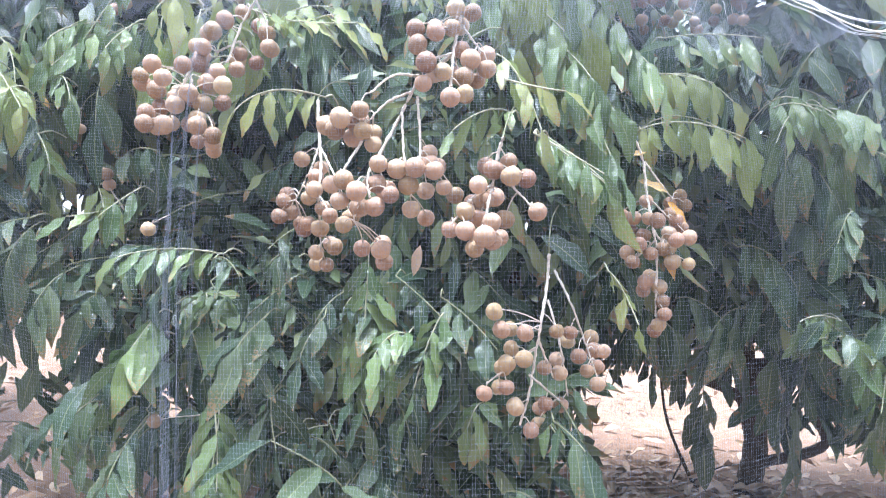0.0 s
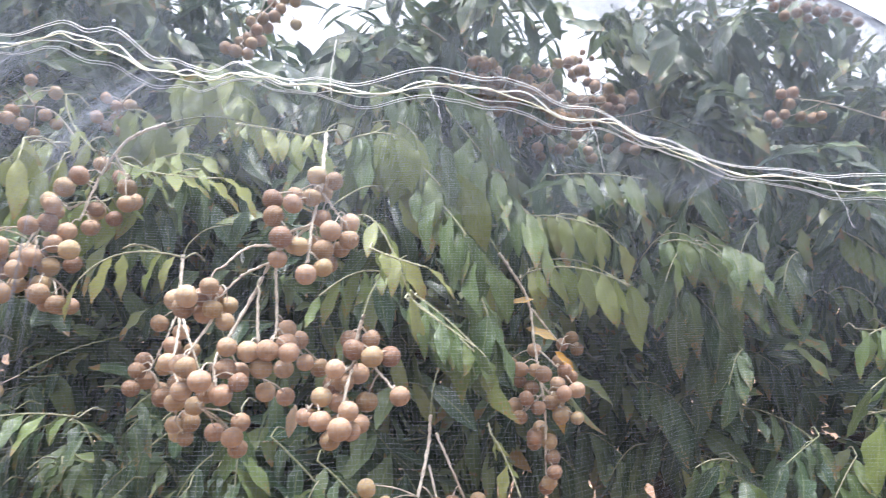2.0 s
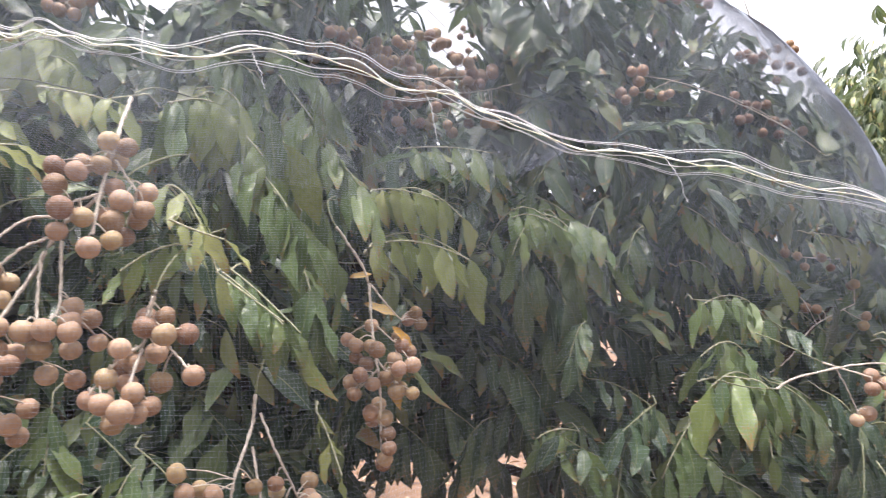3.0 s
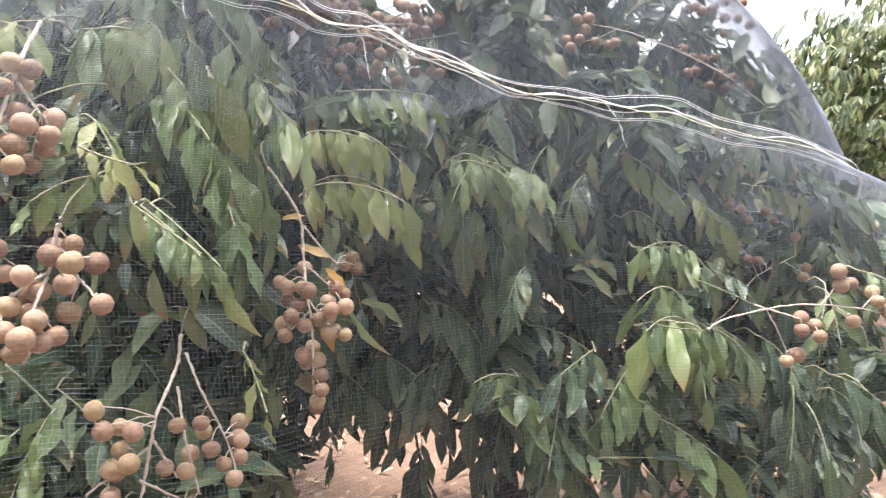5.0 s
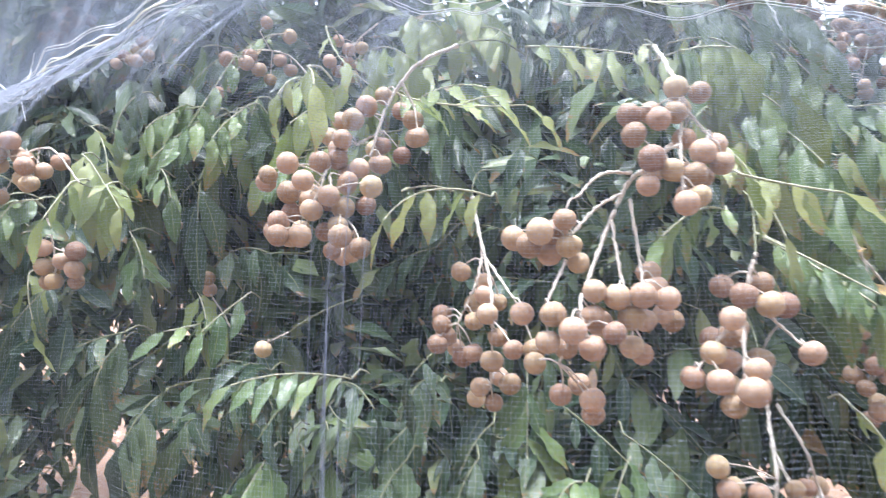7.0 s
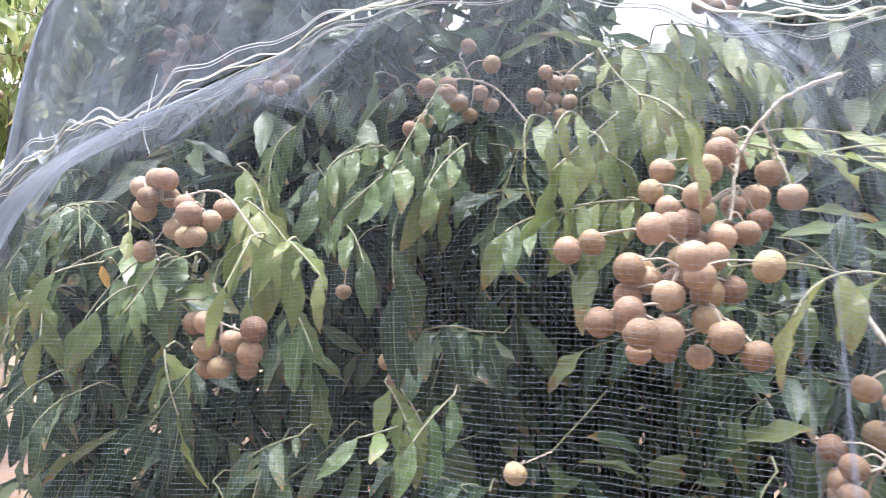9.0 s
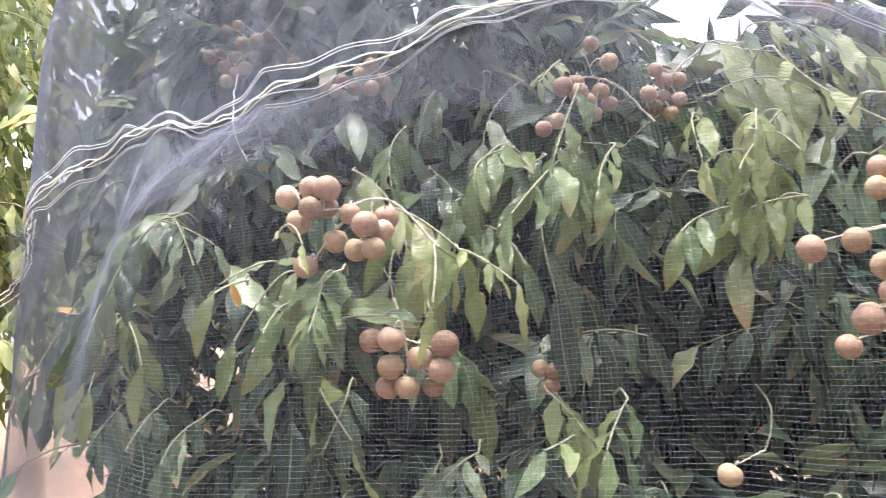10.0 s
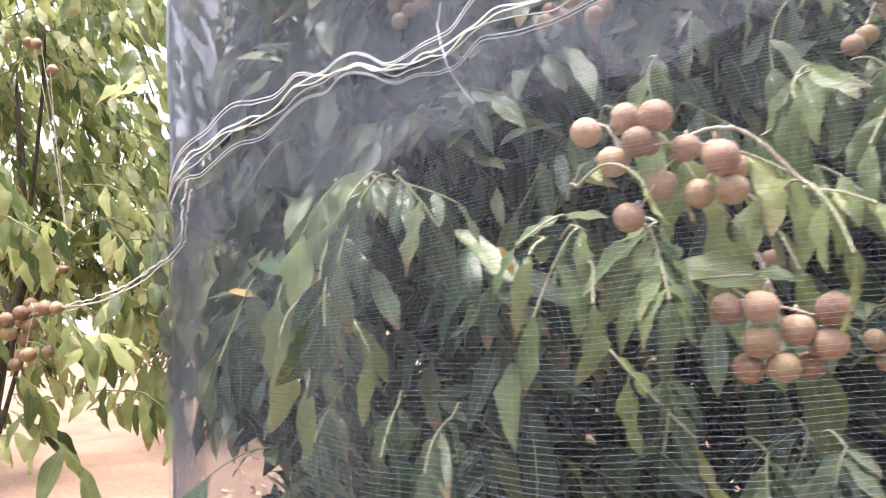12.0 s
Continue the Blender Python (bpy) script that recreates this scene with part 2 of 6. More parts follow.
def leaf_arrays(rows, droop, fold, wave, slim, seed):
    """One leaflet of unit length along +y, its face to +z: long lance shape, folded at the midrib, wavy at the rim."""
    rng = np.random.default_rng(seed)
    t = np.linspace(0, 1, rows)
    half = slim * np.sin(np.pi * t) ** 0.8 * (1 - 0.1 * t)
    half[0], half[-1] = 0.010, 0.006
    bend, twist = rng.uniform(-0.10, 0.10), rng.uniform(-0.5, 0.5)
    turns = rng.uniform(11, 17)
    verts, uvs = [], []
    for k, side in enumerate((-1, 0, 1)):
        ruffle = wave * np.sin(t * turns + k * 1.7) * abs(side)
        z = -droop * t**2 + fold * half * abs(side) + ruffle * half * 2 + twist * t * side * half
        verts.append(np.stack([side * half * (1 + 0.35 * ruffle) + bend * np.sin(np.pi * t), t, z], -1))
        uvs.append(np.stack([np.full(rows, 0.5 + 0.5 * side), t], -1))
    i = np.arange(rows - 1)
    faces = np.vstack([np.stack([c * rows + i, (c + 1) * rows + i, (c + 1) * rows + i + 1, c * rows + i + 1], -1) for c in (0, 1)])
    return np.vstack(verts), faces, np.vstack(uvs)


LEAFLETS = [leaf_arrays(10, 0.08 + 0.06 * k, 0.45 - 0.06 * k, 0.15, (0.150, 0.180, 0.160, 0.195, 0.140)[k], k) for k in range(5)]
FAR_LEAFLETS = [leaf_arrays(4, 0.15 + 0.1 * k, 0.3, 0.0, 0.15, 40 + k) for k in range(2)]
PLAIN_LEAFLETS = [leaf_arrays(6, 0.10 + 0.08 * k, 0.4, 0.12, 0.145 + 0.02 * k, 20 + k) for k in range(3)]


def leaf_frame(root, way, facing, length):
    """The pose of a leaflet that grows from root along way, with its upper side turned to facing."""
    y = way / np.linalg.norm(way)
    z = facing - (facing @ y) * y
    z /= np.linalg.norm(z) + 1e-9
    m = np.eye(4)
    m[:3, 0], m[:3, 1], m[:3, 2], m[:3, 3] = np.cross(y, z) * length, y * length, z * length, root
    return m


def spray_frames(base, bend, tip, n, length, hang, rng, loose=0.12):
    """A feathered leaf: its midstem and the poses of its leaflets, in pairs along it and one at the end."""
    f = np.linspace(0, 1, 9)[:, None]
    stem = base * (1 - f) ** 2 + 2 * bend * f * (1 - f) + tip * f**2
    out = []
    turned = np.array([rng.normal(0, 0.5), -0.6 + rng.normal(0, 0.35), 0.85])
    for k in range(n):
        s = 1.0 if k == n - 1 else 0.08 + 0.88 * (k // 2 * 2 + 0.5 * (k % 2)) / max(1, n - 1)
        i = min(7, int(s * 8))
        root = stem[i] + (s * 8 - i) * (stem[i + 1] - stem[i])
        along = stem[i + 1] - stem[i]
        along = along / np.linalg.norm(along)
        flat = np.cross(along, [0, 0, 1.0])
        if np.linalg.norm(flat) < 0.25:
            flat = np.array([1.0, 0, 0])
        flat /= np.linalg.norm(flat)
        side = 0.0 if k == n - 1 else (1.0 if k % 2 else -1.0)
        # the more a leaflet hangs, the less it spreads, and the freer it turns about its own length
        way = 0.5 * along + 0.8 / (1 + 0.5 * max(0.0, hang)) * side * flat + np.array([0, 0, -hang]) + rng.normal(0, loose, 3)
        facing = turned + 0.45 * side * flat + rng.normal(0, 0.2, 3) + np.array([rng.normal(0, 0.5) * min(1.0, max(0.0, hang)), 0, 0])
        out.append(leaf_frame(root, way, facing, length * rng.uniform(0.74, 1.12) * (0.8 if k < 2 else 1.0)))
    return stem, out


# ---- the net's shape ----
# columns from the right end round the front to the left end: the seam, then the belly below it
SEAM = [(2.35, 4.2, 1.02), (2.18, 3.0, 1.10), (1.92, 2.2, 1.20), (1.58, 1.76, 1.285), (1.12, 1.54, 1.333), (0.86, 1.525, 1.375),
        (0.58, 1.413, 1.41), (0.42, 1.34, 1.455), (0.25, 1.29, 1.487), (0.05, 1.257, 1.487), (-0.12, 1.27, 1.51), (-0.26, 1.31, 1.535),
        (-0.40, 1.33, 1.585), (-0.56, 1.378, 1.635), (-0.77, 1.425, 1.62), (-0.95, 1.48, 1.59), (-1.12, 1.533, 1.553), (-1.23, 1.585, 1.528),
        (-1.34, 1.612, 1.527), (-1.456, 1.668, 1.508), (-1.585, 1.721, 1.455), (-1.68, 1.83, 1.40), (-1.74, 2.4, 1.36), (-1.80, 3.3, 1.33)]
BELLY = [(2.75, 4.2), (2.50, 2.9), (2.12, 2.0), (1.64, 1.42), (1.12, 1.25), (0.86, 1.26),
         (0.58, 1.22), (0.42, 1.10), (0.26, 0.98), (0.06, 0.915), (-0.12, 0.92), (-0.27, 0.95),
         (-0.42, 0.965), (-0.57, 1.01), (-0.78, 1.09), (-0.95, 1.11), (-1.12, 1.13), (-1.24, 1.21),
         (-1.35, 1.34), (-1.46, 1.47), (-1.585, 1.62), (-1.68, 1.82), (-1.77, 2.4), (-1.86, 3.3)]
BELLY_Z = 1.02


def net_column(k):
    """Points of the net from the ground over belly and seam to the top, for one column."""
    (sx, sy, sz), (bx, by) = SEAM[k], BELLY[k]
    low = (bx * 1.005, by + 0.03, 0.02)
    knee = (bx * 1.01, by - 0.005, 0.55)
    back = 0.2 if -1.3 < bx < 0.3 else 0.40
    side = [low, knee, (bx, by, BELLY_Z), (bx + back * (sx - bx), by + back * (sy - by), BELLY_Z + 0.58 * (sz - BELLY_Z)), (sx, sy, sz)]
    rise = float(np.interp(sx, [-2, -1.4, -1.1, 0.8, 1.2, 1.6, 2.1], [0.95, 0.85, 0.55, 0.53, 0.56, 0.505, 0.32]))
    out = -0.05 * min(1.0, max(0.0, -sx - 1.2) * 3) - float(np.interp(sx, [1.0, 1.6, 2.3], [0.0, 0.08, 0.14]))
    half_out = 0.4 * out if sx > 0 else out
    top = [(sx, sy, sz), (sx + half_out, sy + 0.14, sz + 0.55 * rise), (sx * 0.985 + out, sy + 0.45, sz + 1.15 * rise), (sx * 0.95 + (2 * out if sx > 0 else out), sy + 1.2, sz + 1.5 * rise)]
    return side, top


COLUMNS = [net_column(k) for k in range(len(SEAM))]


def net_panel(which, wide, high):
    """The panel as a fine sheet of points, even along its columns and rows, with folds and slack."""
    cols = np.array([smooth_line(c[which], high) for c in COLUMNS])
    sheet = np.array([smooth_line(cols[:, r], 6 * len(COLUMNS)) for r in range(high)]).transpose(1, 0, 2)
    mid = sheet[:, -1 if which == 0 else 0]
    arc = np.r_[0, np.cumsum(np.linalg.norm(np.diff(mid, axis=0), axis=1))]
    at = np.linspace(0, arc[-1], wide)
    out = np.stack([np.stack([np.interp(at, arc, sheet[:, r, a]) for a in range(3)], -1) for r in range(high)], 1)
    u, v = at[:, None], np.linspace(0, 1, high)[None]
    slack = 0.006 * np.sin(u * 9 + 2.5 * v) + 0.004 * np.sin(u * 23 - 5 * v + 1) + 0.003 * np.sin(u * 41 + 8 * v)
    if which == 0:
        x, z = out[..., 0], out[..., 2]
        # two gathered folds that run down from the seam
        for x0, z0, lean, width, deep, end in ((-0.52, 1.62, 0.28, 0.04, 0.035, 1.1), (-0.72, 1.62, 0.36, 0.05, 0.035, 1.1)):
            off = x - (x0 - lean * (z0 - z))
            slack = slack - deep * np.exp(-((off / width) ** 2)) * np.clip((z - end) * 4, 0, 1) * np.clip((z0 + 0.05 - z) * 5, 0, 1)
        # bands of fine pleats that hang straight down
        for x0, z0, lean, width, deep, end in ((0.66, 1.05, -0.25, 0.03, 0.011, 0.2), (-0.333, 1.25, 0.0, 0.036, 0.021, -0.3)):
            off = x - (x0 - lean * (z0 - z))
            band = np.exp(-((off / width) ** 4)) * np.clip((z - end) * 4, 0, 1) * np.clip((z0 + 0.05 - z) * 5, 0, 1)
            slack = slack + deep * band * np.sin(off * 6.28 / (0.021 + 0.003 * np.sin(z * 5)))
    out[..., 1] += slack
    out[..., 2] += 0.25 * slack
    return out


SIDE_SHEET = net_panel(0, 1100, 90)
TOP_SHEET = net_panel(1, 500, 46)


# how far forward the net hangs, by cells of 3 cm in x and z
NET_CELLS = np.full((150, 80), -9.0)
NO_NET = 9.0
for sheet in (SIDE_SHEET, TOP_SHEET):
    p = sheet.reshape(-1, 3)
    i, k = ((p[:, 0] + 2.0) / 0.03).astype(int), (p[:, 2] / 0.03).astype(int)
    ok = (i >= 0) & (i < 150) & (k >= 0) & (k < 80)
    np.maximum.at(NET_CELLS, (i[ok], k[ok]), np.minimum(p[ok, 1], 2.3))
NET_CELLS[NET_CELLS < -8] = NO_NET


def under_net(p):
    """Which of the places lie inside the net."""
    i, k = ((p[:, 0] + 2.0) / 0.03).astype(int), (p[:, 2] / 0.03).astype(int)
    front = NET_CELLS[np.clip(i, 0, 149), np.clip(k, 0, 79)]
    return (p[:, 1] > front + 0.02) & (p[:, 0] > -1.70)


# ---- ground ----
def ground_sheet():
    edge = np.r_[-400, -120, -40, -15, np.linspace(-7, 7, 100), 15, 40, 120, 400]
    x, y = np.meshgrid(edge, edge + 2.0, indexing="ij")
    z = np.zeros_like(x)
    for i in range(x.shape[0]):
        for j in range(x.shape[1]):
            if abs(x[i, j]) < 7.5 and abs(y[i, j] - 2) < 7.5:
                z[i, j] = 0.035 * noise.noise((x[i, j] * 1.3, y[i, j] * 1.3, 0)) + 0.015 * noise.noise((x[i, j] * 4, y[i, j] * 4, 3))
    n = len(edge)
    i, j = np.meshgrid(np.arange(n - 1), np.arange(n - 1), indexing="ij")
    faces = np.stack([i * n + j, (i + 1) * n + j, (i + 1) * n + j + 1, i * n + j + 1], -1).reshape(-1, 4)
    return mesh_from("ground", np.stack([x, y, z], -1).reshape(-1, 3), faces, SOIL)


tagged(new("ground", ground_sheet()), "bare sandy orange-brown orchard soil with small lumps", "ground", kind="structure")


def leaf_cloud(frames, variants, rng):
    """Many leaflets in one set of arrays."""
    verts, faces, uvs, at = [], [], [], 0
    for m in frames:
        v, f, t = variants[rng.integers(len(variants))]
        verts.append(v @ m[:3, :3].T + m[:3, 3])
        faces.append(f + at)
        uvs.append(t)
        at += len(v)
    return np.vstack(verts), np.vstack(faces), np.vstack(uvs)


def litter():
    rng = np.random.default_rng(5)
    frames = []
    for k in range(2900):
        if k < 900:
            x, y = rng.normal(0.68, 0.35), rng.normal(2.75, 0.22)
        else:
            x, y = rng.uniform(-3.5, 3.5), rng.uniform(1.2, 6)
        a = rng.uniform(0, 6.28)
        way = np.array([np.cos(a), np.sin(a), rng.normal(0.05, 0.2)])
        frames.append(leaf_frame(np.array([x, y, 0.03 + rng.uniform(0, 0.03)]), way, np.array([rng.normal(0, 0.4), rng.normal(0, 0.4), 1]), rng.uniform(0.05, 0.12)))
    v, f, t = leaf_cloud(frames, PLAIN_LEAFLETS, rng)
    return mesh_from("fallen_leaves", v, f, LITTER, t)


tagged(new("fallen_leaves", litter()), "dry curled brown and tan leaves scattered on the soil", "leaf litter", kind="stuff")


# ---- the netted tree ----
TREE = (0.95, 2.9, 0.0)
# places of fruit and near leaves, kept clear towards the camera's walk: x, y, z, clear width
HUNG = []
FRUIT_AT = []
tree = tagged(new("longan_tree"), "leafy longan tree with drooping dark green leaves under a net", "tree")
tree.location = TREE


def tree_part(name, verts, faces, mat, parent=tree, place=TREE, uvs=None, label=""):
    ob = new(name, mesh_from(name, np.asarray(verts) - np.array(place), faces, mat, uvs))
    ob.location = place
    child(ob, parent, place, TREE if parent is tree else place)
    if label:
        ob["label"] = label
    return ob


def limb(points, r0, r1, name="limb", steps=24):
    v, f = tube_arrays(smooth_line(points, steps), r0, r1, 9, 0.05)
    return tree_part(name, v, f, BARK)


limb([TREE, (0.98, 2.88, 0.22), (0.93, 2.84, 0.45), (0.90, 2.8, 0.7)], 0.048, 0.036, "trunk")
limb([(0.95, 2.85, 0.36), (0.83, 2.72, 0.45), (0.65, 2.6, 0.54), (0.45, 2.4, 0.74)], 0.022, 0.010)
limb([(0.97, 2.87, 0.14), (1.13, 2.65, 0.28), (1.08, 2.55, 0.45), (1.22, 2.3, 0.8)], 0.022, 0.009)
limb([(0.92, 2.83, 0.5), (1.15, 2.5, 0.62), (1.4, 2.2, 0.80), (1.55, 2.0, 1.05)], 0.04, 0.004)
limb([(0.90, 2.8, 0.68), (0.5, 2.5, 1.0), (0.1, 2.1, 1.35), (-0.1, 1.85, 1.6)], 0.045, 0.004)
limb([(0.91, 2.82, 0.6), (0.2, 2.6, 0.95), (-0.6, 2.3, 1.15), (-1.2, 2.1, 1.6)], 0.05, 0.004)
limb([(0.90, 2.8, 0.68), (0.92, 2.5, 1.2), (0.95, 2.25, 1.55), (1.0, 2.1, 1.85)], 0.042, 0.004)
limb([(0.91, 2.83, 0.62), (0.3, 2.5, 0.86), (-0.4, 2.1, 0.82), (-1.05, 1.85, 0.85)], 0.03, 0.004)


def crown_top(x):
    return float(np.interp(x, [-1.75, -1.3, -0.5, -0.28, -0.2, 0.04, 0.1, 0.28, 0.36, 0.55, 0.64, 0.95, 1.22, 1.34, 1.5, 1.8, 2.1, 2.3],
                           [2.4, 2.4, 2.2, 2.02, 1.90, 1.90, 1.97, 1.96, 1.86, 1.82, 2.0, 2.07, 1.99, 1.96, 1.87, 1.58, 1.22, 0.8]))


def crown_foot(x):
    return float(np.interp(x, [-1.8, -1.5, -1.1, -0.6, 0.1, 0.28, 0.42, 0.75, 0.9, 1.2, 2.2], [0.75, 0.55, 0.34, 0.28, 0.28, 0.48, 0.64, 0.60, 0.44, 0.34, 0.26]))


def crown_front(x, z):
    """How far forward the mass of the crown reaches; single sprays stand out before it."""
    y = float(np.interp(x, [-1.7, -1.5, -1.2, -0.9, -0.6, -0.3, 0.15, 0.45, 0.8, 1.2, 1.6, 2.2], [1.82, 1.66, 1.52, 1.44, 1.38, 1.34, 1.36, 1.54, 1.66, 1.58, 1.75, 2.3]))
    # two hollows in the foliage
    for hx, hz, wide, high, deep in ((-0.62, 1.07, 0.45, 0.14, 0.30), (0.56, 0.78, 0.16, 0.18, 0.28)):
        y += deep * math.exp(-(((x - hx) / wide) ** 2) - ((z - hz) / high) ** 2)
    return y + max(0.0, z - 1.45) * 0.5


GAPS = [((-0.72, 1.65, 1.70), (-0.66, 1.65, 1.70), 0.05), ((-0.92, 1.3, 0.80), (-2.0, 3.2, 0.45), 0.11), ((-1.0, 1.4, 0.62), (-2.0, 3.2, 0.2), 0.06),
        ((0.50, 1.5, 0.52), (1.3, 4.0, 0.0), 0.10), ((0.36, 1.4, 0.58), (1.0, 4.0, 0.08), 0.09), ((0.95, 1.9, 0.42), (2.1, 4.0, 0.12), 0.045), 
        ((-1.42, 1.35, 1.03), (-2.18, 3.4, 0.63), 0.07), ((0.31, 1.5, 0.625), (0.60, 3.6, 0.05), 0.07), ((0.515, 1.5, 0.60), (1.11, 3.6, 0.0), 0.06), ((0.64, 1.5, 0.594), (1.41, 3.6, 0.0), 0.05), ((0.75, 1.5, 0.545), (1.69, 3.6, -0.12), 0.06),
        ((0.41, 1.55, 0.77), (0.49, 3.20, 0.32), 0.035), ((0.40, 1.55, 0.73), (0.36, 3.20, 0.27), 0.035), ((0.38, 1.55, 0.67), (0.70, 3.20, 0.18), 0.035), ((0.32, 1.55, 0.61), (0.55, 3.20, 0.16), 0.035),
        ((-0.42, 1.5, 1.66), (-0.10, 2.6, 2.16), 0.075), ((-0.18, 1.5, 1.64), (-0.20, 2.6, 2.12), 0.065)]


def crown():
    rng = np.random.default_rng(11)
    frames, stems, owner = [], [], []
    made = 0
    while made < 3300:
        # one shoot: a twig end with several feathered leaves spreading from it
        x = rng.uniform(-1.72, 2.15) if made % 7 else rng.uniform(-1.70, -1.1)
        low = crown_foot(x) + 0.06
        z = low + (crown_top(x) - low) * rng.uniform() ** 0.85
        y = crown_front(x, z) + 0.07 + (rng.beta(1.0, 2.2) * 0.9 if made < 0.6 * 3300 else rng.uniform(0.3 if x > -1.1 else 0.0, 1.4))
        knot = np.array([x, y, z])
        axis = np.array([rng.normal(0, 0.6), -1.0 + rng.normal(0, 0.3), rng.normal(-0.1, 0.35)])
        axis /= np.linalg.norm(axis)
        u = np.cross(axis, [0, 0, 1.0])
        u /= np.linalg.norm(u)
        w = np.cross(u, axis)
        twig = knot - axis * rng.uniform(0.15, 0.3) + np.array([0, 0.05, 0.0])
        shoot = [tube_arrays(smooth_line([twig, 0.5 * (twig + knot) + rng.normal(0, 0.012, 3), knot], 5), 0.0022, 0.0015, 4)]
        leaf = rng.uniform(0.088, 0.135)
        for k in range(int(rng.integers(4, 8))):
            a = rng.uniform(0, 6.28)
            base = knot - axis * rng.uniform(0, 0.06)
            tip = base + rng.uniform(0.15, 0.27) * (0.45 * axis + 0.85 * (np.cos(a) * u + np.sin(a) * w) + np.array([0, 0, -0.15]))
            if tip[2] < 0.16 or tip[2] > crown_top(tip[0]) + 0.03:
                continue
            bend = 0.5 * (base + tip) + np.array([0, 0, rng.uniform(0.01, 0.05)])
            stem, some = spray_frames(base, bend, tip, int(rng.integers(6, 11)), leaf * rng.uniform(0.85, 1.1), rng.uniform(0.0, 0.7) if z < 1.0 else rng.uniform(0.2, 1.2), rng, 0.24)
            frames += some
            owner += [len(stems)] * len(some)
            stems.append(shoot + [tube_arrays(stem[::2], 0.0012, 0.0008, 4)])
            shoot = []
            made += 1
    # the far side of the tree, plainer
    front_count = len(frames)
    for k in range(2150):
        x = rng.uniform(-1.6, 2.1)
        if x > 0.15 and k % (3 if x < 0.85 else 2) and k <= 1500:
            continue
        low = max(0.5, crown_foot(x) + 0.12) if x < 0.15 else 1.0 if x < 0.85 else 0.66
        if k > 1500:
            x, low = (rng.uniform(-1.3, -0.4), 1.45) if k <= 1800 else (rng.uniform(-0.3, 0.5), 1.35)
        base = np.array([x, rng.uniform(2.7 if k <= 1500 else 1.9, 2.8 if k > 1500 else 3.9 if x < 0.15 else 3.2), rng.uniform(low, min(1.95, crown_top(x) + 0.05))])
        tip = base + np.array([*rng.normal(0, 0.14, 2), rng.uniform(-0.14, 0.08)])
        stem, some = spray_frames(base, 0.5 * (base + tip) + np.array([0, 0, 0.03]), tip, 7, rng.uniform(0.14, 0.2), rng.uniform(0, 0.8), rng)
        frames += some
    # low shoots in the shade inside
    for k in range(240):
        base = np.array([rng.uniform(-0.9, 0.22), rng.uniform(1.75, 2.6), rng.uniform(0.32, 0.85)])
        tip = base + np.array([*rng.normal(0, 0.12, 2), rng.uniform(-0.14, 0.05)])
        frames += spray_frames(base, 0.5 * (base + tip) + np.array([0, 0, 0.03]), tip, 7, rng.uniform(0.11, 0.16), rng.uniform(0, 0.8), rng)[1]
    mid = np.array([m[:3, 3] + 0.5 * m[:3, 1] for m in frames])
    free = under_net(mid)
    for reach in (0.1, 0.8, 1.0):
        free &= under_net(np.array([m[:3, 3] + reach * m[:3, 1] for m in frames]))
    # crown leaves are cleared between the camera's walk and the fruit and near leaves
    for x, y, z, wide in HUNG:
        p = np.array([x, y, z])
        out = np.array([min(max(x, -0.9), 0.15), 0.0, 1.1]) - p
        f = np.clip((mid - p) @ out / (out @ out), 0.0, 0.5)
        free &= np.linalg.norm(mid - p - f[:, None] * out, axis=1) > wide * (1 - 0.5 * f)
    # openings through the foliage, low at the sides
    for a, b, wide in GAPS:
        a, b = np.array(a), np.array(b)
        f = np.clip((mid - a) @ (b - a) / ((b - a) @ (b - a)), 0, 1)
        free &= np.linalg.norm((mid - a - f[:, None] * (b - a)) * np.array([0.7, 1, 1]), axis=1) > wide
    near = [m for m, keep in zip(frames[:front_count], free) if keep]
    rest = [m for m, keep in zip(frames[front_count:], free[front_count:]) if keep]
    v, f, t = leaf_cloud(near, PLAIN_LEAFLETS + LEAFLETS[:2], rng)
    v2, f2, t2 = leaf_cloud(rest, FAR_LEAFLETS, rng)
    f, v, t = np.vstack([f, f2 + len(v)]), np.vstack([v, v2]), np.vstack([t, t2])
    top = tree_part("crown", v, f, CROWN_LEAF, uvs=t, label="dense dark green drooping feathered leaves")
    tagged(top, kind="stuff")
    # a midstem stays where most of its leaflets do
    share = np.bincount(owner, free[:front_count], len(stems)) / np.maximum(1, np.bincount(owner, minlength=len(stems)))
    v, f = joined([tube for tubes, part_left in zip(stems, share) if part_left > 0.7 for tube in tubes])
    tagged(tree_part("twig_growth", v, f, TWIG), kind="stuff")


LEAF_MESHES = {}
for tone, mat in list(LEAF.items()) + [("dry", DRY_LEAF), ("dead", DEAD_LEAF)]:
    LEAF_MESHES[tone] = [mesh_from("leaf", v, f, mat, t) for v, f, t in LEAFLETS]
spray_rng = np.random.default_rng(3)


